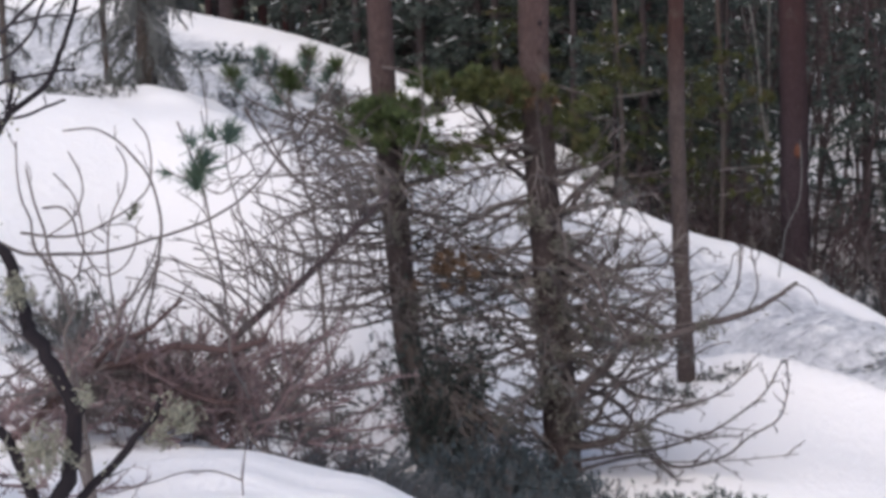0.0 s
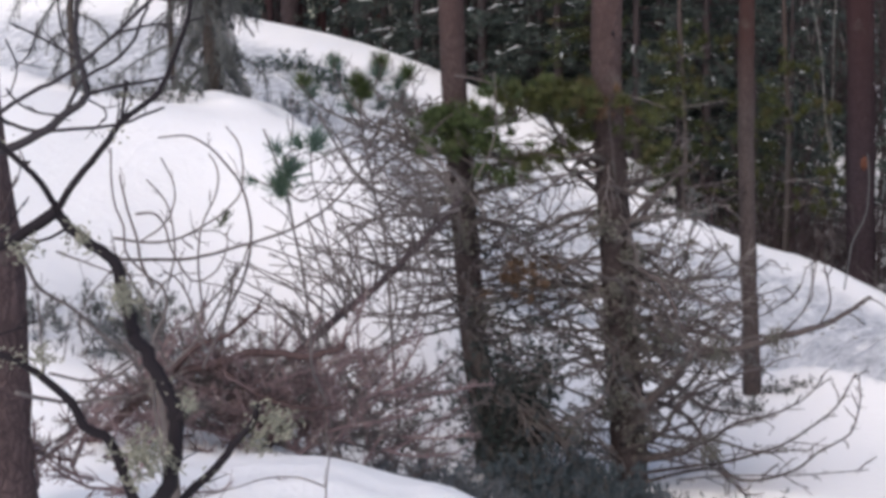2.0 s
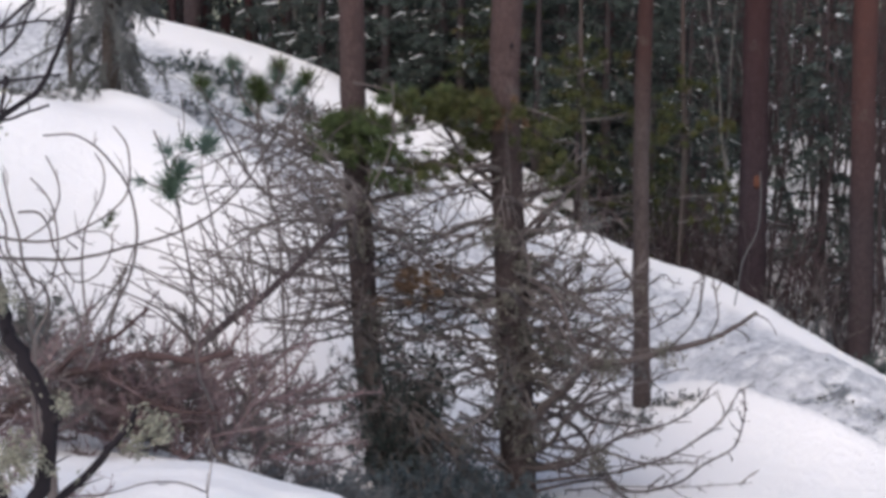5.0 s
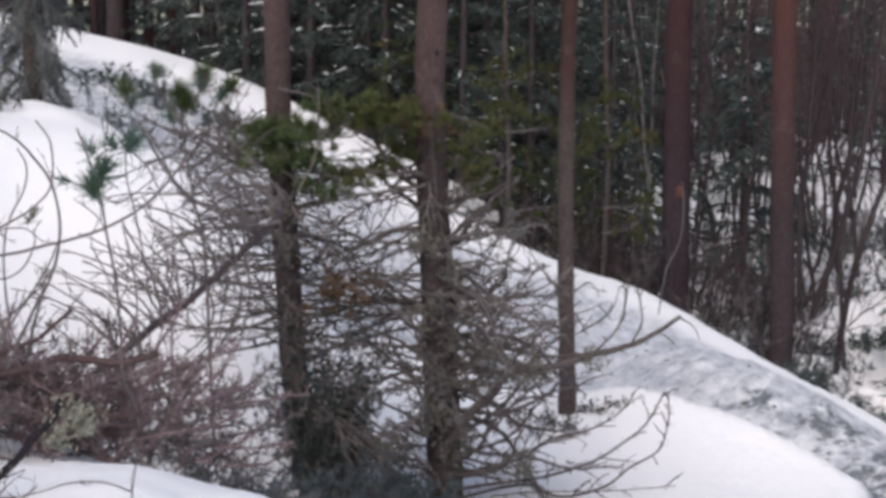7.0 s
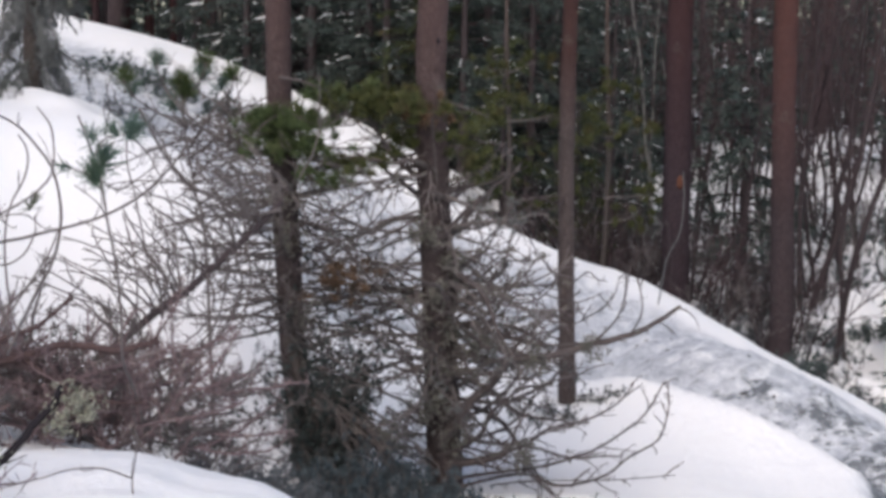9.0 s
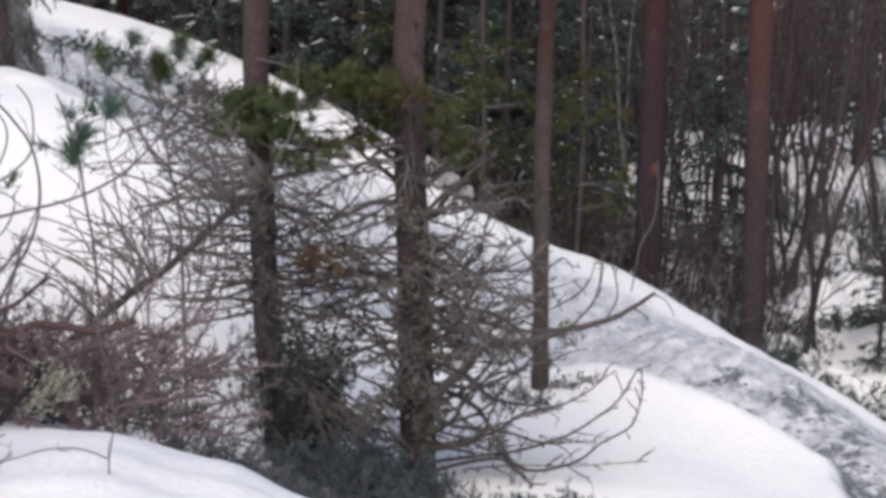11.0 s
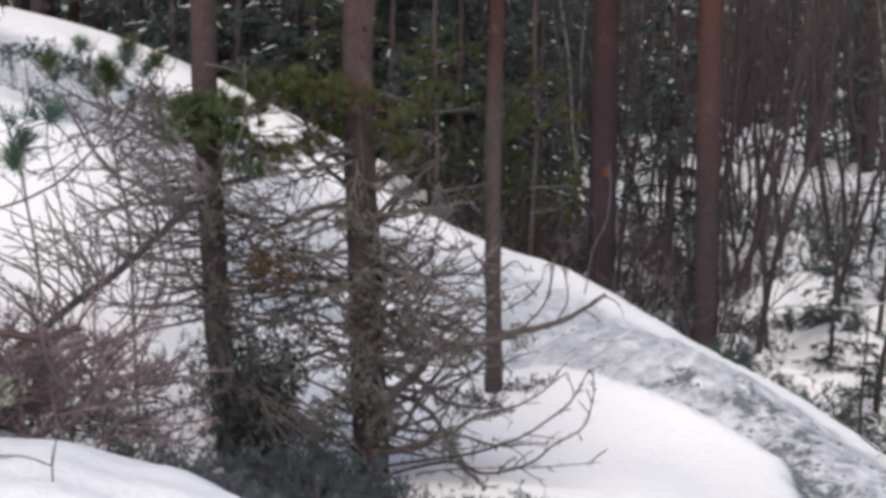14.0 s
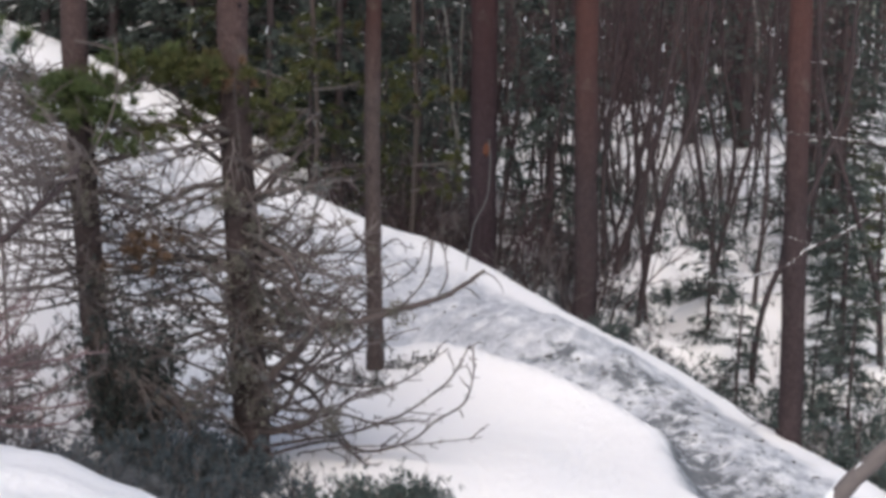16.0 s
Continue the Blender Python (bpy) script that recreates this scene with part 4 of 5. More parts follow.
TUFTS.append((0.0045, 0.0027, [(-0.88, 6.40, 0.44), (-0.83, 6.40, 0.59), (-0.73, 6.40, 0.64), (-0.70, 6.40, 0.77), (-0.79, 6.40, 0.92)]))
TUFTS.append((0.0045, 0.0027, [(-0.90, 6.40, 0.85), (-0.94, 6.40, 0.93), (-1.04, 6.40, 1.01)]))
sapling = thing("pine_sapling", (-0.82, 7.4, ground_z(-0.82, 7.4)), "small bare pine sapling with few blue-green needle tufts", "tree", "pine saplings")
rng = np.random.RandomState(23)
TUFTS[0][2].insert(0, (-0.85, 6.9, -0.08))
TUFTS[0][2].insert(0, (-0.82, 7.4, ground_z(-0.82, 7.4) - 0.1))
limbs([(r0 * 0.75, r1 * 0.8, pts) for r0, r1, pts in TUFTS], sapling, GREY, rng, sides=7, twigs=2.0, length=0.12, r=0.003, fine=1)


def tuft(ob, at, way, n, length, mat=BLUEGREEN, spread=0.55):
    b = Build()
    w = np.asarray(way, float)
    for i in range(5):
        b.blades(np.asarray(at) + w / np.linalg.norm(w) * 0.009 * i, way, n // 3, length, 0.005, spread * 1.3, rng)
    part("needle_tuft", b, mat, ob, smooth=False)


for at, way, n, ln in (((-0.93, 6.3, 1.02), (-0.1, 0, 1), 110, 0.11), ((-0.90, 6.3, 1.10), (0.2, -0.1, 1), 100, 0.10), ((-0.79, 6.3, 1.22), (0.3, 0, 0.6), 100, 0.09), ((-0.83, 6.28, 1.23), (-0.4, 0, 0.6), 40, 0.07),
                       ((-1.03, 6.3, 1.09), (-1, 0, 0.4), 25, 0.06), ((-0.94, 6.3, 1.20), (-0.3, 0, 1), 30, 0.07)):
    tuft(sapling, at, way, n, ln)
tuft(loops, (-1.04, 5.4, 1.02), (0.3, 0, 0.8), 26, 0.045, GREEN)

YOUNG = []
YOUNG.append((0.0138, 0.0061, [(-0.83, 10.90, 0.08), (-0.90, 10.90, 0.48), (-0.96, 10.90, 0.86), (-0.98, 10.90, 1.12), (-0.99, 10.90, 1.31)]))
YOUNG.append((0.0107, 0.0045, [(-0.94, 10.90, 0.82), (-0.78, 10.87, 1.07), (-0.64, 10.83, 1.23), (-0.59, 10.80, 1.36)]))
YOUNG.append((0.0107, 0.0045, [(-0.96, 10.90, 0.97), (-1.16, 10.87, 1.08), (-1.31, 10.83, 1.18), (-1.41, 10.80, 1.33)]))
YOUNG.append((0.0107, 0.0045, [(-0.98, 10.90, 1.07), (-1.10, 10.85, 1.25), (-1.17, 10.80, 1.44)]))
YOUNG.append((0.0107, 0.0045, [(-0.99, 10.90, 1.16), (-0.85, 10.85, 1.32), (-0.79, 10.80, 1.46)]))
YOUNG.append((0.0107, 0.0045, [(-0.91, 10.90, 0.60), (-0.71, 10.87, 0.77), (-0.45, 10.83, 0.85), (-0.24, 10.80, 0.89)]))
YOUNG.append((0.0107, 0.0045, [(-0.90, 10.90, 0.48), (-1.05, 10.87, 0.66), (-1.16, 10.83, 0.92), (-1.28, 10.80, 1.01)]))
YOUNG.append((0.0107, 0.0045, [(-0.88, 10.90, 0.39), (-0.63, 10.87, 0.56), (-0.46, 10.83, 0.59), (-0.21, 10.80, 0.55)]))
YOUNG.append((0.0107, 0.0045, [(-0.95, 10.90, 0.73), (-0.74, 10.87, 0.90), (-0.61, 10.83, 1.06), (-0.39, 10.80, 1.10)]))
YOUNG.append((0.0092, 0.0045, [(-0.86, 10.90, 0.22), (-0.64, 10.85, 0.34), (-0.38, 10.80, 0.38)]))
young = thing("young_pine", (-0.78, 10.9, ground_z(-0.78, 10.9)), "young pine with grey lower twigs and green tufted tips", "tree", "pine saplings")
rng = np.random.RandomState(24)
YOUNG[0][2].insert(0, (-0.78, 10.9, ground_z(-0.78, 10.9) - 0.1))
limbs(YOUNG, young, GREY, rng, sides=5, twigs=9, length=0.34, r=0.0048, fine=2)
for x, z, n in ((-0.99, 1.27, 120), (-0.96, 1.20, 90), (-0.80, 1.41, 90), (-0.83, 1.33, 60), (-0.60, 1.32, 80), (-1.18, 1.42, 70), (-1.40, 1.28, 80), (-1.36, 1.20, 50), (-0.70, 1.25, 50), (-1.05, 1.1, 50)):
    tuft(young, (x, 10.88, z), (rng.normal() * 0.3, 0, 1), int(n * 1.7), 0.12, LIVE if n > 75 else BLUEGREEN, 0.65)
for i in range(18):
    a = rng.uniform(0, 6.28)
    b = Build()
    p = grown((-0.75 + rng.uniform(-0.2, 0.3), 10.9, rng.uniform(0.3, 1.1)), (math.cos(a), math.sin(a), rng.uniform(-0.6, 0.5)), rng.uniform(0.4, 0.9), (0, 0, -0.3), 0.12, rng, 6)
    b.tube(p, 0.008, 0.003, 4)
    twiggy(b, p, 7, 0.3, 0.005, rng, fine=2, bend=(0, 0, -0.2))
    part("branch", b, GREY, young)

LEAN = []
LEAN.append((0.0461, 0.0462, [(-1.33, 8.30, -0.30), (-1.08, 8.49, -0.09), (-0.88, 8.67, 0.06), (-0.75, 8.86, 0.13), (-0.55, 9.04, 0.30), (-0.37, 9.23, 0.45), (-0.22, 9.41, 0.59), (-0.11, 9.60, 0.69)]))
LEAN.append((0.01, 0.0048, [(-0.61, 8.90, 0.25), (-0.62, 8.82, 0.41), (-0.73, 8.75, 0.60), (-0.92, 8.68, 0.70), (-1.05, 8.60, 0.73)]))
LEAN.append((0.0101, 0.0049, [(-0.49, 9.00, 0.35), (-0.53, 8.90, 0.50), (-0.66, 8.80, 0.64), (-0.79, 8.70, 0.71)]))
LEAN.append((0.01, 0.0048, [(-0.76, 8.90, 0.12), (-0.73, 8.82, 0.31), (-0.80, 8.75, 0.50), (-0.93, 8.68, 0.62), (-1.00, 8.60, 0.67)]))
LEAN.append((0.0103, 0.005, [(-0.41, 9.20, 0.40), (-0.45, 9.10, 0.62), (-0.56, 9.00, 0.77), (-0.73, 8.90, 0.88)]))
LEAN.append((0.0103, 0.005, [(-0.44, 9.20, 0.38), (-0.49, 9.10, 0.80), (-0.66, 9.00, 0.97), (-0.86, 8.90, 1.04)]))
LEAN.append((0.0087, 0.0049, [(-0.52, 8.90, -0.10), (-0.45, 8.87, 0.15), (-0.50, 8.83, 0.34), (-0.56, 8.80, 0.45)]))
LEAN.append((0.0097, 0.0048, [(-0.91, 8.60, -0.01), (-0.92, 8.57, 0.18), (-0.99, 8.55, 0.40), (-1.08, 8.52, 0.57), (-1.12, 8.50, 0.66)]))
LEAN.append((0.0086, 0.0048, [(-0.66, 8.80, 0.22), (-0.61, 8.73, 0.07), (-0.68, 8.67, -0.09), (-0.78, 8.60, -0.17)]))
LEAN.append((0.0131, 0.0076, [(-0.22, 9.30, 0.55), (-0.44, 9.24, 0.52), (-0.58, 9.18, 0.61), (-0.78, 9.12, 0.73), (-0.95, 9.06, 0.96), (-1.07, 9.00, 1.21)]))
LEAN.append((0.0086, 0.0048, [(-0.79, 8.80, 0.07), (-0.88, 8.73, 0.26), (-0.88, 8.67, 0.44), (-0.95, 8.60, 0.56)]))
LEAN.append((0.0076, 0.0037, [(-0.54, 9.00, 0.29), (-0.57, 8.95, 0.03), (-0.65, 8.90, -0.17), (-0.81, 8.85, -0.30), (-0.98, 8.80, -0.36)]))
LEAN.append((0.0076, 0.0037, [(-0.43, 9.00, 0.38), (-0.40, 8.93, 0.17), (-0.45, 8.87, -0.10), (-0.52, 8.80, -0.26)]))
LEAN.append((0.0077, 0.0037, [(-0.35, 9.20, 0.47), (-0.39, 9.12, 0.68), (-0.52, 9.05, 0.87), (-0.69, 8.98, 0.94), (-0.83, 8.90, 0.93)]))
lean = thing("fallen_tree", (-1.1, 8.3, -0.45), "dead grey tree leaning over, with arching bare twigs", "tree")
rng = np.random.RandomState(25)
LEAN[0][2].insert(0, (-1.35, 8.1, ground_z(-1.35, 8.1)))
trunk_row, arch_rows = LEAN[:1], LEAN[1:]
limbs([(r0 * 0.55, r1 * 0.45, pts[:-1]) for r0, r1, pts in trunk_row], lean, STEM, rng, sides=10, name="trunk", twigs=8, length=0.32, r=0.005, fuzz=70)
limbs(arch_rows, lean, GREY, rng, sides=5, twigs=1.2, length=0.2, r=0.0042, fine=0)
line = curve(LEAN[0][2], 4)
for i in range(46):
    at, d = along(line, rng.uniform(0.1, 0.98))
    b = Build()
    p = grown(at, (rng.uniform(-0.7, 0.3), rng.uniform(-0.6, 0.6), rng.uniform(0.2, 1)), rng.uniform(0.35, 0.9), (-0.9, 0, -0.2), 0.08, rng, 7)
    b.tube(p, 0.0075, 0.0036, 5)
    twiggy(b, p, 2, 0.25, 0.0045, rng, fine=0, bend=(-0.3, 0, 0))
    part("branch", b, DEAD if i % 2 else GREY, lean)

# ---- brown brush heap ----
rng = np.random.RandomState(31)
for cx, cy, w, h, n, mat, label in ((-1.74, 5.75, 0.28, 0.55, 16, RED, "sparse brown dead boughs beside a pine trunk"), (-1.02, 7.3, 0.62, 0.80, 88, RED, "dense reddish-brown heap of dead conifer boughs"), (-1.60, 7.1, 0.55, 0.55, 54, RED, "brown tangle of dead boughs above the snow"),
                                    (-1.2, 7.9, 0.6, 0.75, 40, DEAD, "grey-brown tangle of dead twigs"), (-0.85, 8.3, 0.55, 1.15, 42, GREY, "tall loose tangle of grey dead twigs"), (-1.75, 7.6, 0.5, 0.85, 26, GREY, "tall loose tangle of grey dead twigs")):
    z0 = ground_z(cx, cy)
    heap = thing("brushwood", (cx, cy, z0), label, "brushwood", "dead brush")
    for i in range(n):
        a = rng.uniform(0, 6.28)
        rr = math.sqrt(rng.uniform(0, 1))
        s = (cx + 0.9 * w * rr * math.cos(a), cy + 0.45 * w * rr * math.sin(a), z0 + rng.uniform(-0.02, 0.75) * h * (1.1 - 0.5 * rr))
        p = grown(s, (rng.normal(), rng.normal() * 0.6, rng.uniform(-0.3, 0.9)), rng.uniform(0.25, 0.6), (0, 0, 0.4), 0.12, rng, 5)
        b = Build()
        b.tube(p, rng.uniform(0.005, 0.012), 0.004, 4)
        twiggy(b, p, 6, 0.18, 0.0042, rng, fine=2, spread=0.8, first=0.05)
        fuzzy(b, p, 55, 0.06, 0.0055, rng)
        part("bough", b, mat if rng.uniform() < 0.75 else GREY, heap)

trunk_bough = thing("dead_bough", (-2.05, 7.2, ground_z(-2.05, 7.2)), "reddish-brown dead bough lying through the brush", "branch")
limbs([(0.030, 0.016, [(-2.15, 7.2, -0.36), (-1.9, 7.15, -0.16), (-1.67, 7.1, 0.03), (-1.42, 7.05, 0.10), (-1.2, 7.0, 0.17), (-0.95, 6.95, 0.15), (-0.75, 6.95, 0.20)]),
       (0.018, 0.008, [(-1.67, 7.1, 0.03), (-1.5, 7.0, 0.20), (-1.32, 6.95, 0.27), (-1.15, 6.9, 0.42)]),
       (0.016, 0.008, [(-1.42, 7.05, 0.10), (-1.25, 7.0, -0.02), (-1.05, 6.95, -0.10), (-0.8, 6.9, -0.10)])], trunk_bough, RUSSET, rng, twigs=16, length=0.24, r=0.0045, fine=2, fuzz=50)

# ---- low dark shrubs ----
rng = np.random.RandomState(41)


def shrub(cx, cy, w, h, n, label, mat=SHRUB, wood=DEAD, leaf=0.032, slim=0.16, lift=0.0, name="evergreen_shrub", flare=0.5):
    z0 = ground_z(cx, cy)
    ob = thing(name, (cx, cy, z0), label, "shrub", "low shrubs")
    stems, leaves = Build(), Build()
    for i in range(n):
        a, rr = rng.uniform(0, 6.28), math.sqrt(rng.uniform(0, 1))
        s = np.array((cx + w * rr * math.cos(a), cy + 0.7 * w * rr * math.sin(a), 0.0))
        s[2] = z0 + lift - 0.05
        p = grown(s, (flare * math.cos(a) * rr, flare * math.sin(a) * rr, 1), h * rng.uniform(0.5, 1.1) * (1.1 - 0.45 * rr), (0, 0, 0), 0.18, rng, 5)
        stems.tube(p, 0.005, 0.002, 3)
        for _ in range(9):
            at, d = along(p, rng.uniform(0.2, 1))
            leaves.blades(at + rng.normal(size=3) * 0.03, d, 9, leaf, leaf * slim, 0.7, rng)
    part("stalk", stems, wood, ob)
    part("foliage", leaves, mat, ob, smooth=False)
    return ob


dark = "dark blue-green evergreen shrub at a tree's foot"
shrub(0.08, 10.65, 0.20, 1.58, 300, "dark bushy juniper between two pine trunks", JUNIPER, leaf=0.042, slim=0.20, flare=0.03)
shrub(0.36, 10.1, 0.42, 0.62, 170, dark, leaf=0.040, slim=0.18, flare=0.2)
shrub(0.85, 9.9, 0.26, 0.42, 70, dark, leaf=0.040, slim=0.18, flare=0.2)
shrub(-0.38, 9.9, 0.28, 0.42, 60, dark)
shrub(-0.02, 9.6, 0.36, 0.36, 80, dark)
shrub(0.55, 9.5, 0.36, 0.42, 120, dark)
shrub(0.2, 9.0, 0.5, 0.34, 70, dark)
for x, y, w, h in ((-0.36, 8.8, 0.26, 0.42), (-0.62, 8.6, 0.25, 0.45), (-0.05, 8.9, 0.25, 0.36)):
    shrub(x, y, w, h, 60, "frosty grey-blue shrub of fine twigs in snow", FROST, GREY, 0.06, 0.08)
shrub(1.22, 9.5, 0.16, 0.36, 30, dark)
shrub(1.16, 9.1, 0.16, 0.40, 32, dark, HEATH)
for x, y in ((1.57, 9.2), (1.93, 9.2)):
    shrub(x, y, 0.10, 0.40, 70, "small blue-green conifer sprig poking out of snow", HEATH, leaf=0.045, slim=0.12, flare=0.45)
shrub(2.0, 12.2, 0.3, 0.22, 26, "low grey-green shrub at a thin pine's foot", FOREST_GREY, GREY)
shrub(2.55, 12.4, 0.2, 0.16, 18, "low grey-green shrub at a thin pine's foot", FOREST_GREY, GREY)
for x, y, w, h, n in ((-2.75, 8.5, 0.35, 0.45, 12), (-2.35, 8.6, 0.3, 0.4, 9), (-1.95, 8.6, 0.25, 0.5, 11), (-2.5, 9.6, 0.4, 0.4, 12), (-1.7, 9.2, 0.25, 0.45, 9)):
    shrub(x, y, w, h, n, "thin grey-green shrub in the snow", FROST, GREY, 0.055, 0.10)
shrub(-2.63, 9.2, 0.5, 0.5, 34, "thin grey-green shrub in the snow", FOREST_GREY, GREY, 0.055, 0.10)
shrub(-1.38, 8.2, 0.3, 0.85, 36, "thin grey-green shrub in the snow", FOREST_GREY, GREY, 0.055, 0.10)
shrub(-2.2, 8.9, 0.35, 0.4, 24, "thin grey-green shrub in the snow", FOREST_GREY, GREY, 0.055, 0.10)
shrub(-1.0, 10.2, 0.3, 0.5, 24, "thin grey-green shrub in the snow", FOREST_GREY, GREY, 0.055, 0.10)
shrub(-2.73, 19.0, 0.6, 0.55, 60, "dark juniper on the snow bank")
for x, y, w in ((-2.95, 20.9, 0.35), (-2.3, 20.3, 0.2), (-1.85, 20.0, 0.22), (-1.3, 19.6, 0.2)):
    shrub(x, y, w, 0.4, int(70 * w), "low blue-green juniper on the snow bank", HEATH, leaf=0.06, slim=0.14)
shrub(-3.84, 16.0, 0.7, 0.4, 40, "thin grey-green shrub in the snow", FOREST_GREY, GREY, 0.055, 0.10)

for x, y, w, h in ((4.75, 16.1, 0.3, 0.8), (5.0, 16.5, 0.35, 0.9), (5.5, 15.9, 0.3, 0.75), (5.7, 15.3, 0.3, 0.6), (4.6, 17.0, 0.3, 0.9)):
    shrub(x, y, w, h, int(110 * w), "frosty grey-blue bush at a pine's foot", FROST, GREY, 0.07, 0.10)
for x, y, w, h in ((6.05, 16.9, 0.35, 0.5), (6.9, 17.0, 0.3, 0.45), (7.4, 17.2, 0.35, 0.5), (6.4, 18.6, 0.35, 0.6), (7.2, 19.2, 0.4, 0.6), (5.35, 13.6, 0.3, 0.55), (5.75, 12.9, 0.35, 0.5), (6.0, 12.3, 0.35, 0.6), (6.35, 12.9, 0.3, 0.6), (6.3, 11.7, 0.4, 0.65), (6.7, 11.2, 0.35, 0.7), (5.0, 14.6, 0.25, 0.4), (6.6, 13.8, 0.35, 0.7), (7.1, 12.6, 0.4, 0.75), (6.25, 10.6, 0.3, 0.6), (7.3, 14.2, 0.4, 0.9), (6.1, 15.2, 0.3, 0.5)):
    shrub(x, y, w, h, int(90 * w), "blue-green undergrowth bush behind the snow bank", HEATH, DEAD, 0.05)

# ---- olive young pines at the forest's edge ----
rng = np.random.RandomState(45)
for x, y, clumps in ((3.45, 17.2, ((3.98, -0.12), (3.8, -0.42), (3.15, 0.42), (3.38, 0.62), (3.85, 0.62), (3.5, 1.1))), (2.35, 18.0, ((1.85, 0.45), (2.42, 0.92), (3.0, 0.75), (3.15, -0.25), (2.0, 1.3), (2.75, 1.35)))):
    z0 = ground_z(x, y)
    ob = thing("young_pine", (x, y, z0), "young pine with olive needle clumps at the forest edge", "tree", "pine saplings")
    b = Build()
    b.tube(curve([(x, y, z0 - 0.1), (x + 0.05, y, 0.2), (x - 0.02, y, 2.0), (x, y, 4.2)], 5), 0.04, 0.012, 8)
    part("trunk", b, PINE_GREY, ob)
    for cx, cz in clumps:
        b, leaf = Build(), Build()
        p = grown((x, y, cz - 0.15), (cx - x, -0.4, 0.15), math.hypot(cx - x, 0.3), (0, 0, 0.1), 0.06, rng, 5)
        b.tube(p, 0.014, 0.006, 5)
        twiggy(b, p, 5, 0.3, 0.006, rng, fine=1)
        needle_clump(leaf, (cx, y - 0.4, cz), (0.36, 0.3, 0.18), 11, rng, 0.09, 0.008)
        part("needle_spray", leaf, OLIVE, part("branch", b, DEAD, ob), smooth=False, origin=ob.location)
x, y = 3.73, 15.3
z0 = ground_z(x, y)
ob = thing("leafless_sapling", (x, y, z0), "thin pale curved sapling twig before a pine", "sapling")
b = Build()
b.tube(curve([(3.70, 15.3, z0 - 0.1), (3.73, 15.2, -0.9), (3.77, 15.2, -0.68), (3.9, 15.2, -0.4), (3.93, 15.2, -0.06), (3.91, 15.2, 0.25)], 5), 0.008, 0.005, 5)
part("stem", b, HANG, ob)

# ---- grey conifers at the hill's top ----
rng = np.random.RandomState(51)
for x, y, r0, label in ((-3.24, 17.0, 0.10, "lichen-grey conifer with hanging twigs on the slope"), (-3.70, 17.0, 0.032, "slim lichen-grey conifer on the snow slope"), (-5.3, 18.5, 0.042, "lichen-grey conifer with hanging twigs on the slope")):
    z0 = ground_z(x, y)
    ob = pine((x, y, z0), [(x, y, z0 + 0.8), (x + 0.04, y, z0 + 2)], r0, r0 * 0.5, 12, int(x * -10), label, PINE_GREY, "grey conifers", 0)
    for i in range(105 if r0 > 0.05 else 20):
        a = rng.uniform(0, 6.28)
        p = grown((x, y, z0 + rng.uniform(0.2, 3.5)), (math.cos(a), math.sin(a), 0.0), rng.uniform(0.3, 1.05), (0, 0, -1.6), 0.1, rng, 6)
        b = Build()
        b.tube(p, 0.016, 0.006, 4)
        twiggy(b, p, 12, 0.35, 0.008, rng, fine=2, bend=(0, 0, -1.5))
        fuzzy(b, p, 70, 0.10, 0.008, rng)
        part("branch", b, HANG, ob)

# ---- snow-laden boughs by the right edge ----
SNOWY = []
SNOWY.append((0.0163, 0.0058, [(5.28, 8.30, 0.69), (4.78, 8.30, 0.46), (4.52, 8.30, 0.30), (4.26, 8.30, 0.19), (4.13, 8.30, 0.09), (3.82, 8.30, 0.01), (3.52, 8.30, -0.01)]))
SNOWY.append((0.0105, 0.007, [(5.28, 8.30, 0.75), (4.80, 8.30, 0.83), (4.56, 8.30, 0.87), (4.29, 8.30, 0.90), (4.06, 8.30, 0.92)]))
SNOWY.append((0.007, 0.0035, [(4.30, 8.30, 0.21), (4.10, 8.30, 0.27), (3.80, 8.30, 0.27)]))
SNOWY.append((0.007, 0.0035, [(4.52, 8.30, 0.30), (4.40, 8.30, 0.39), (4.29, 8.30, 0.41)]))
SNOWY.append((0.0659, 0.0583, [(2.79, 5.20, -0.48), (2.84, 5.13, -0.29), (3.03, 5.07, -0.07), (3.30, 5.00, 0.17)]))
rng = np.random.RandomState(61)
for rows, foot, label in ((SNOWY[:4], (5.2, 8.3), "slender bare birch with snow lying on its twigs"), (SNOWY[4:], (3.4, 5.0), "grey leaning birch stem topped with snow")):
    z0 = ground_z(*foot)
    ob = thing("birch_tree", (foot[0], foot[1], z0), label, "tree")
    b = Build()
    b.tube(curve([(foot[0], foot[1], z0 - 0.1), (foot[0] + 0.04, foot[1], z0 + 1.5), (foot[0] - 0.03, foot[1], z0 + 3.2), (foot[0] + 0.1, foot[1], z0 + 6)], 5), 0.05, 0.02, 10)
    part("trunk", b, STEM, ob)
    rows = [(r0 * 0.62, r1 * 0.62, pts) for r0, r1, pts in rows]
    made = limbs(rows, ob, STEM if len(rows) > 1 else GREY, rng, sides=8, twigs=2, length=0.2, r=0.003, fine=1)
    for limb, (r0, r1, pts) in zip(made, rows):
        b = Build()
        p = curve(pts, 8)
        p[:, 2] += r0 * (0.75 if len(rows) == 1 else 0.5)
        p += rng.normal(size=p.shape) * r0 * 0.10
        i = 0
        while i < len(p) - 2:
            j = min(len(p), i + rng.randint(4, 12))
            if j - i > 2:
                ra = r0 + (r1 - r0) * i / len(p)
                b.tube(p[i:j], ra * rng.uniform(0.6, 0.95), ra * rng.uniform(0.5, 0.85), 6, flat=0.6)
            i = j + rng.randint(0, 2)
        part("snow", b, SNOWCAP, limb, "white snow lying along the twig", origin=ob.location)


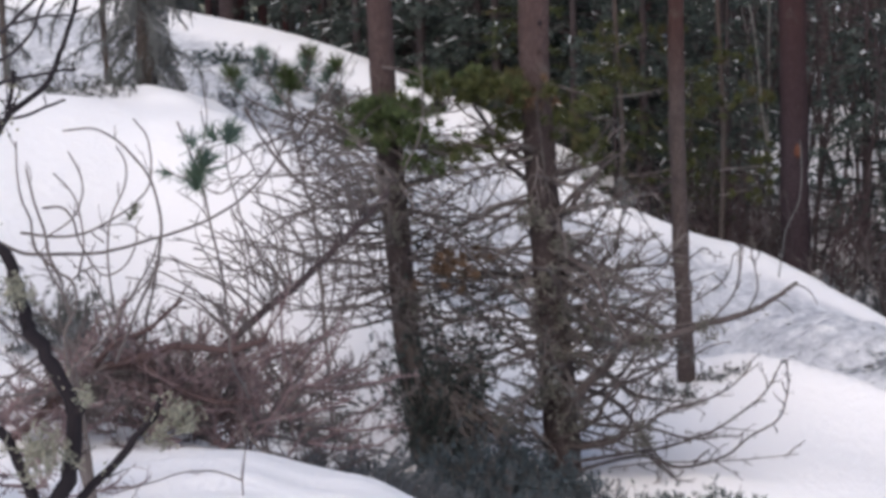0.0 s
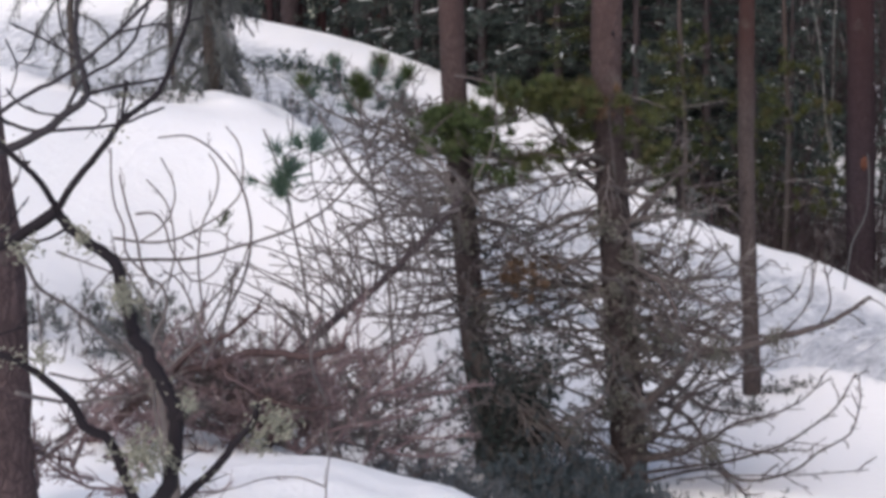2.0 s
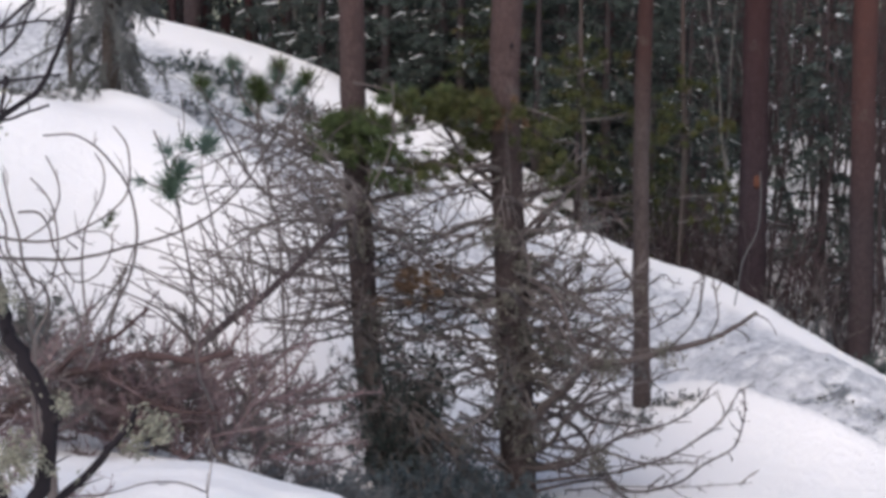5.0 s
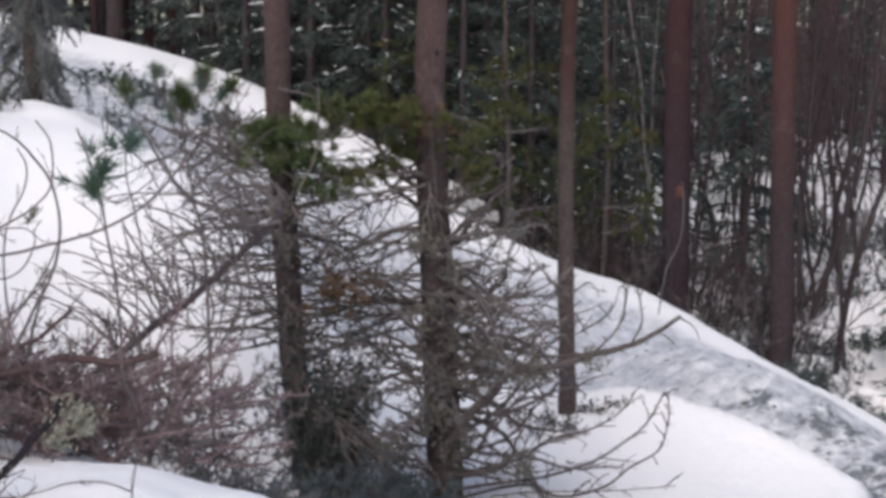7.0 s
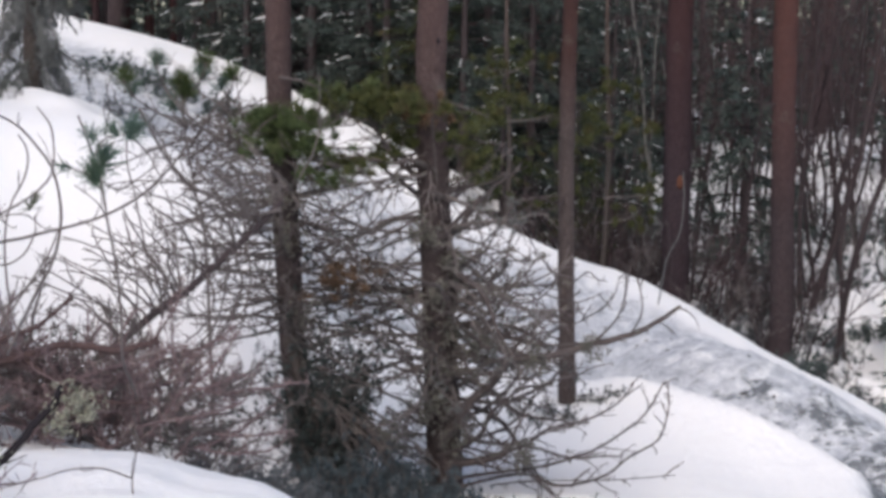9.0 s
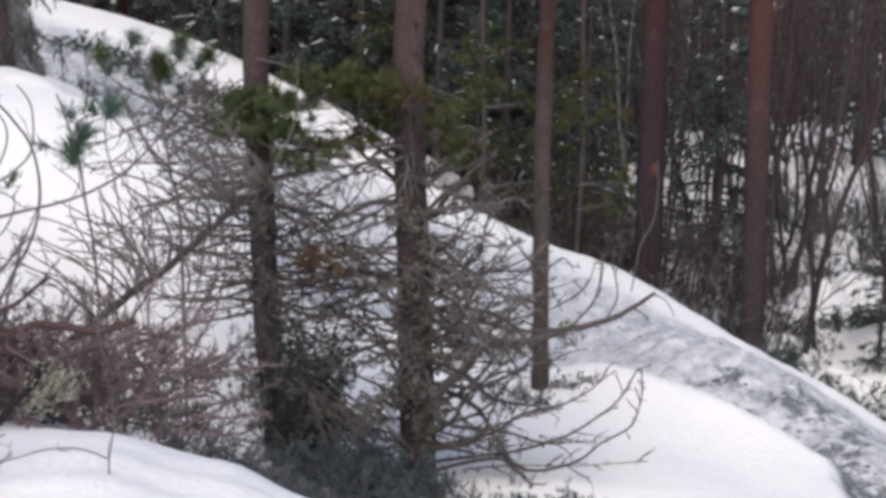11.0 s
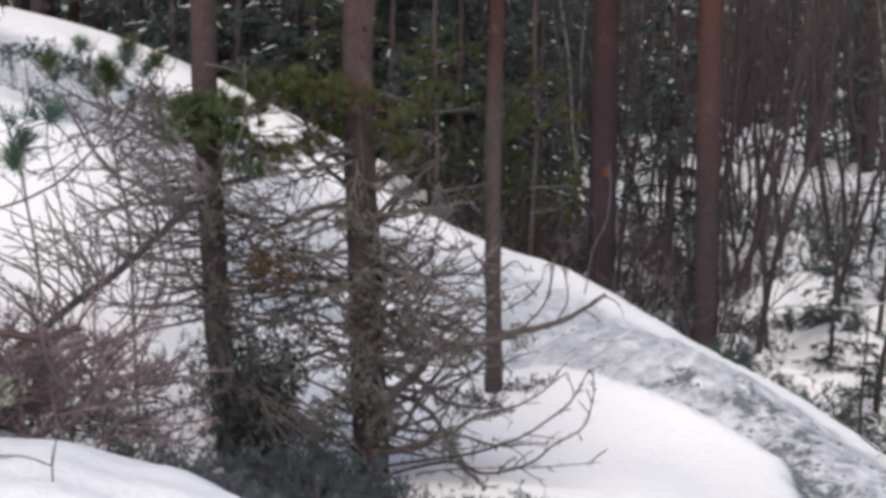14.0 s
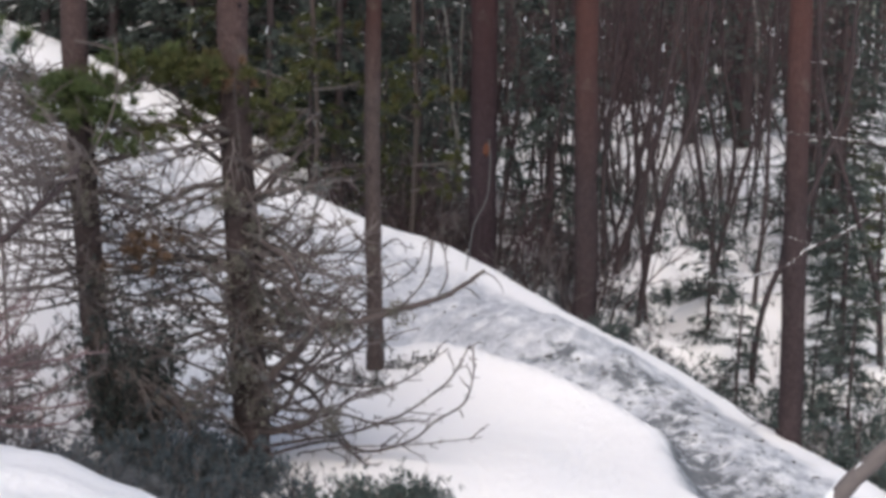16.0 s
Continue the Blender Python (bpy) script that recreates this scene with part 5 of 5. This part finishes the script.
# ---- the forest ----
def spruce_parts(tall, seed, spread=1.5, dense=1.0, low=0.25, coarse=False, laden=0.34):
    rng = np.random.RandomState(seed)
    trunk, crown, white = Build(), Build(), Build()
    trunk.tube(curve([(0, 0, -0.3), (0.02, 0, tall * 0.4), (0, 0.02, tall)], 4), 0.012 * tall + 0.02, 0.01, 8)
    z = low
    while z < tall * 0.98:
        share = 1 - z / tall
        ln0 = spread * share ** 0.7 + 0.12
        for i in range(int(4 * dense + rng.uniform(0, 2))):
            a = rng.uniform(0, 6.28)
            ln = ln0 * rng.uniform(0.55, 1.1)
            p = grown((0, 0, z + rng.uniform(-0.1, 0.1)), (math.cos(a), math.sin(a), 0.15), ln, (0, 0, -0.45), 0.06, rng, 4)
            if not coarse:
                trunk.tube(p[::2], 0.012, 0.005, 3)
            side = np.array((-math.sin(a), math.cos(a), 0))
            for _ in range(int(2 + 3 * ln) if coarse else int(9 + 15 * ln)):
                at, d = along(p, rng.uniform(0.1, 1) ** 0.8)
                w = rng.choice((-1, 1))
                way = d + w * side * 0.9 + (0, 0, -0.30)
                if coarse:
                    crown.blades(at, way, 2, 0.34, 0.07, 0.5, rng)
                else:
                    crown.blades(at + way * rng.uniform(0, 0.12), way, 4, 0.125, 0.018, 0.45, rng)
            if rng.uniform() < (0.12 if coarse else laden):
                u, w = rng.uniform(0.3, 0.75), rng.uniform(0.10, 0.38)
                lie = np.array([along(p, min(0.98, u + w * q))[0] for q in (0, 0.35, 0.7, 1)]) + (0, 0, 0.018) + rng.normal(size=(4, 3)) * 0.008
                white.tube(lie, (0.012 + 0.03 * rng.uniform(0, 1) ** 2) * (1 + 0.8 * (laden > 0.5)), 0.007, 4, flat=0.45)
            if not coarse and rng.uniform() < 0.7:
                at, d = along(p, rng.uniform(0.3, 0.98))
                way = d + rng.choice((-1, 1)) * side * rng.uniform(0, 1.2)
                white.tube(grown(at + rng.normal(size=3) * (0.05, 0.05, 0.015), way, rng.uniform(0.04, 0.16), (0, 0, -0.5), 0.25, rng, 3), rng.uniform(0.005, 0.014), 0.003, 3, flat=0.5)
        z += (0.40 if coarse else 0.28) + 0.03 * z
    return trunk, crown, white


def make_spruce(name, tall, seed, label, mat=FOREST, **kw):
    ob = thing(name, (0, 0, 0), label, "tree", "forest conifers")
    trunk, crown, white = spruce_parts(tall, seed, **kw)
    part("trunk", trunk, STEM, ob)
    part("crown", crown, mat, ob, smooth=False)
    part("snow", white, SNOWCAP, ob, "white snow caught on the boughs")
    return ob


def make_bare_pine(tall, r, seed, label):
    ob = thing("pine_tree", (0, 0, 0), label, "tree", "forest pines")
    rng = np.random.RandomState(seed)
    part("trunk", trunk_tube([(0, 0, -0.3), (rng.normal() * 0.05, 0, 1.2), (rng.normal() * 0.08, 0, 4), (0, 0, tall)], r, r * 0.5, rng, 9), DARK_PINE if seed != 83 else RED_PINE, ob)
    b = Build()
    for i in range(11):
        a = rng.uniform(0, 6.28)
        p = grown((0, 0, rng.uniform(0.6, 4)), (math.cos(a), math.sin(a), 0.1), rng.uniform(0.4, 1.2), (0, 0, -0.2), 0.12, rng, 4)
        b.tube(p, 0.010, 0.004, 3)
        twiggy(b, p, 3, 0.3, 0.005, rng, fine=0)
    part("dead_branch_spray", b, STEM, ob)
    for name, shape in zip(("limbs", "crown"), crown_of(seed % 3 + 1, True)):
        c = new(name, shape)
        c.parent = ob
        c.location.z = tall - 12.3
    return ob


def make_stem(tall, r, seed, label, bark_mat=None, twig=None):
    ob = thing("young_birch", (0, 0, 0), label, "tree", "thin stems")
    rng = np.random.RandomState(seed)
    p = grown((0, 0, -0.2), (rng.normal() * 0.05, rng.normal() * 0.05, 1), tall, (0, 0, 0.22), 0.09, rng, 14)
    b = Build()
    b.tube(curve(p, 3), r, 0.006, 6)
    part("stem", b, bark_mat or STEM, ob)
    b = Build()
    twiggy(b, curve(p, 3), 38, 0.8, 0.0075, rng, spread=0.6, fine=2, first=0.36)
    part("twig_spray", b, twig or MAUVE, ob)
    return ob


spruces = [make_spruce("spruce_tree", 9.5, 71, "dark green spruce with snow caught on its boughs", spread=1.7), make_spruce("spruce_tree", 6.5, 72, "dark green young spruce dusted with snow", spread=1.35, dense=1.2),
           make_spruce("spruce_tree", 12.0, 73, "tall dark spruce in the dense forest", spread=1.9), make_spruce("spruce_tree", 4.2, 74, "small bushy yellow-green conifer at the forest edge", GREEN, spread=1.0, dense=1.3)]
small = [make_spruce("spruce_sapling", 1.5, 75, "knee-high spruce sapling in the snow", spread=0.5, dense=1.0, low=0.05), make_spruce("spruce_sapling", 2.4, 76, "slim spruce sapling in the snow", spread=0.62, dense=0.75, low=0.1)]
pines = [make_bare_pine(14, 0.13, 81, "straight pine trunk in the forest"), make_bare_pine(13, 0.09, 82, "slim pine trunk in the forest"), make_bare_pine(15, 0.17, 83, "stout reddish pine trunk in the forest")]
stems = [make_stem(6, 0.034, 91, "thin crooked leafless stem in snow"), make_stem(5, 0.022, 92, "thin leaning leafless stem in snow"), make_stem(7, 0.042, 93, "thin dark leafless stem in snow"), make_stem(7.5, 0.036, 96, "thin leafless stem with russet twigs", None, RUSSET)]
pale = [make_stem(8, 0.034, 94, "slender pale-barked birch in the dark forest", PALE), make_stem(7, 0.026, 95, "slender pale-barked birch in the dark forest", PALE)]
placed = []


def plant(kinds, x0, x1, y0, y1, count, gap, seed, weights=None, clear=0.6, scale=(0.85, 1.15), glade=True):
    """Scatter copies beyond the bank, no closer together than gap."""
    rng = np.random.RandomState(seed)
    tries = 0
    while count and tries < 4000:
        tries += 1
        x, y = rng.uniform(x0, x1), rng.uniform(y0, y1)
        if bank_at(x, y)[0][0] > -clear or any((x - a) ** 2 + (y - b) ** 2 < max(gap, g) ** 2 for a, b, g in placed):
            continue
        if glade and 18 < y < 46 and 0.255 * y < x < 0.40 * y:
            continue
        i = rng.choice(len(kinds), p=weights)
        s = rng.uniform(*scale)
        put(kinds[i], x, y, s, rng.uniform(0, 360))
        placed.append((x, y, gap * 0.7))
        count -= 1


used = set()


def put(kind, x, y, s, turn):
    m = pose(x, y, ground_z(x, y) - 0.05, 0, 0, turn)
    if kind.name not in used:
        used.add(kind.name)
        kind.matrix_basis = m
        kind.scale = (s, s, s)
        return kind
    ob = copy_thing(kind, m)
    ob.scale = (s, s, s)
    return ob


for x, y in ((4.19, 16.5), (5.16, 15.5), (5.8, 11.5)):
    placed.append((x, y, 0.8))
distant = [make_spruce("spruce_tree", 10.5, 77, "tall dark spruce in the far forest", spread=2.0, coarse=True), make_spruce("spruce_tree", 13.0, 78, "tall dark spruce in the far forest", spread=2.2, coarse=True)]
for x, y, s, i in ((2.4, 18.6, 0.8, 3), (3.3, 18.2, 0.7, 3), (1.5, 20.3, 0.9, 3)):
    put(spruces[i], x, y, s, x * 50)
    placed.append((x, y, 0.6))
laden_spruce = make_spruce("spruce_tree", 6.0, 79, "dark spruce with boughs bent under snow", spread=1.5, dense=1.1, laden=0.75)
for x, y, s in ((-0.1, 22.1, 1.0), (0.75, 21.7, 0.9), (-1.1, 23.0, 0.9)):
    put(laden_spruce, x, y, s, x * 77)
    placed.append((x, y, 0.8))
for x, y, s in ((1.0, 20.9, 0.9), (2.0, 19.9, 0.8), (3.0, 20.4, 0.95), (4.0, 19.4, 0.75), (1.5, 22.0, 1.1), (2.5, 21.6, 1.2), (3.6, 21.2, 1.1), (0.6, 23.6, 1.2), (-2.0, 24.6, 1.1), (-0.2, 24.6, 1.2)):
    put(spruces[1], x, y, s, x * 130)
    placed.append((x, y, 0.6))
for x, y, s in ((5.8, 19.2, 1.5), (6.2, 20.6, 1.8)):
    put(small[1], x, y, s, x * 70)
    placed.append((x, y, 0.5))
for x, y, s in ((6.45, 14.1, 0.62), (6.9, 12.5, 0.62), (6.35, 12.7, 0.4), (6.2, 11.0, 0.45), (8.2, 15.2, 0.9), (6.8, 15.8, 0.65), (5.75, 13.0, 0.36), (8.45, 16.0, 0.8), (7.0, 15.0, 0.5), (7.9, 14.6, 0.75)):
    put(small[0] if s < 0.6 else small[1], x, y, s * 1.05, x * 90)
    placed.append((x, y, 0.4))
for x, y, s, i in ((9.7, 18.4, 0.8, 1), (10.9, 20.6, 0.9, 0), (10.4, 17.2, 0.55, 1), (12.6, 24.0, 0.9, 0), (11.9, 22.4, 0.6, 3), (13.6, 27.0, 0.9, 2), (9.3, 16.4, 0.5, 3)):
    put(spruces[i], x, y, s, x * 40)
    placed.append((x, y, 0.6))
plant(distant, -12, 8, 40, 52, 40, 1.7, 113)
plant(pale, -3, 6.5, 19.5, 26, 16, 0.5, 111, None, 2.0)
plant(pale, 6.5, 14, 24, 34, 4, 0.5, 112, None, 1.5)
plant(spruces, -2, 4.7, 20.5, 27, 24, 1.05, 101, (0.35, 0.35, 0.2, 0.1))
plant(pines, -9, 7, 24, 40, 30, 1.2, 102)
plant(distant, -14, 6, 27, 40, 34, 1.7, 103)
plant(stems, 6.0, 10, 14.5, 19, 12, 0.35, 114, None, 0.8, glade=False)
plant(stems, 5.0, 12, 18, 30, 58, 0.3, 104, (0.3, 0.3, 0.3, 0.1), 0.8, glade=False)
plant(distant, 4, 17, 36, 46, 18, 1.6, 115)
plant(stems, 8, 20, 28, 48, 60, 0.45, 105, (0.27, 0.26, 0.27, 0.2), glade=False)
plant(pines, 7, 24, 24, 52, 20, 1.5, 106)
plant(distant, 6, 28, 46, 62, 40, 1.6, 107)
plant(small, 5.9, 9, 11.5, 18, 6, 0.7, 108, None, 0.7, (0.35, 0.75))
plant(pines + distant, -34, 46, 52, 74, 80, 2.0, 109)
plant(distant, -60, 75, 74, 100, 60, 2.6, 110, None, 0.6, (1.1, 1.5))

# ---- leafless thicket along the far foot of the bank ----
rng = np.random.RandomState(131)
for i in range(18):
    u = 0.33 + 0.20 * (i + rng.uniform(0, 1)) / 18
    at, d = along(BANK_LINE, u)
    n = np.array((-d[1], d[0])) / math.hypot(d[0], d[1])
    x, y = at[:2] + n * rng.uniform(0.9, 2.2)
    z = ground_z(x, y)
    ob = thing("thicket_bush", (x, y, z), "leafless grey-brown thicket bush in the snow" if i % 3 else "leafless reddish thicket bush in the snow", "shrub", "thicket")
    for _ in range(7):
        b = Build()
        p = grown((x + rng.normal() * 0.15, y + rng.normal() * 0.15, z - 0.1), (rng.normal() * 0.5, rng.normal() * 0.5, 1), max(0.8, at[2] - z + rng.uniform(0.0, 0.9)), (0, 0, 0.1), 0.12, rng, 7)
        b.tube(p, 0.014, 0.005, 4)
        twiggy(b, p, 14, 0.6, 0.0065, rng, fine=2, spread=0.9, bend=(0, 0, 0.3))
        part("branch", b, (MAUVE, GREY, STEM)[(i + _) % 3], ob)

for i in range(40):
    y = 18 + 17 * (i + rng.uniform(0, 1)) / 40
    x = y * rng.uniform(0.26, 0.46)
    z = ground_z(x, y)
    ob = thing("thicket_bush", (x, y, z), "leafless grey-brown bush in the forest snow", "shrub", "thicket")
    for _ in range(5):
        b = Build()
        p = grown((x + rng.normal() * 0.2, y + rng.normal() * 0.2, z - 0.1), (rng.normal() * 0.6, rng.normal() * 0.6, 1), rng.uniform(0.5, 1.9), (0, 0, 0.1), 0.14, rng, 6)
        b.tube(p, 0.012, 0.005, 4)
        twiggy(b, p, 8, 0.5, 0.0065, rng, fine=1, spread=0.9, bend=(0, 0, 0.3))
        part("branch", b, (STEM, GREY, FOREST_GREY)[(i + _) % 3], ob)

# ---- what pokes out of the snow ----
rng = np.random.RandomState(121)
b, leaf = Build(), Build()
for _ in range(3000):
    x, y = rng.uniform(4.5, 13), rng.uniform(9, 30)
    if bank_at(x, y)[0][0] > -0.25 or waves(x, y, 1.2, 12) < 0.08:
        continue
    z = ground_z(x, y)
    for _ in range(3):
        p = grown((x, y, z - 0.02), (rng.normal() * 0.5, rng.normal() * 0.5, 1), rng.uniform(0.15, 0.6), (0, 0, 0), 0.2, rng, 3)
        b.tube(p, 0.005, 0.002, 3)
        leaf.blades(p[-1], (0, 0, 1), 7, 0.08, 0.014, 0.9, rng)
tagged(new("undergrowth_stems", b.mesh("undergrowth_stems", DEAD)), "thin dead stems poking out of forest snow", "undergrowth", kind="stuff")
tagged(new("undergrowth", leaf.mesh("undergrowth", HEATH, smooth=False)), "dark low heath leaves poking out of forest snow", "undergrowth", kind="stuff")
b = Build()
line = curve(BANK, 6)
for _ in range(190):
    u = rng.uniform(0.36, 0.86)
    at, d = along(line, u)
    n = np.array((d[1], -d[0], 0)) / math.hypot(d[0], d[1])
    w = float(bank_at(at[0], at[1])[2][0])
    x, y = at[:2] + n[:2] * w * rng.uniform(0.15, 1.0)
    dd = float(bank_at(x, y)[0][0])
    if dd < 0.1:
        continue
    s = 0.006 + 0.020 * rng.uniform(0, 1) ** 4
    b.blob((x, y, ground_z(x, y) + s * 0.1), (s * rng.uniform(0.8, 2), s, s * 0.45), rng, 0.3)
k = Mat("soil", 0.95, 0.1)
SOIL = k.color(k.mix(k.noise(25, 4), (0.045, 0.046, 0.048), (0.17, 0.165, 0.165))).m
tagged(new("soil_clods", b.mesh("soil_clods", SOIL)), "dark lumps of soil scattered over the dirty bank", "soil", kind="stuff")
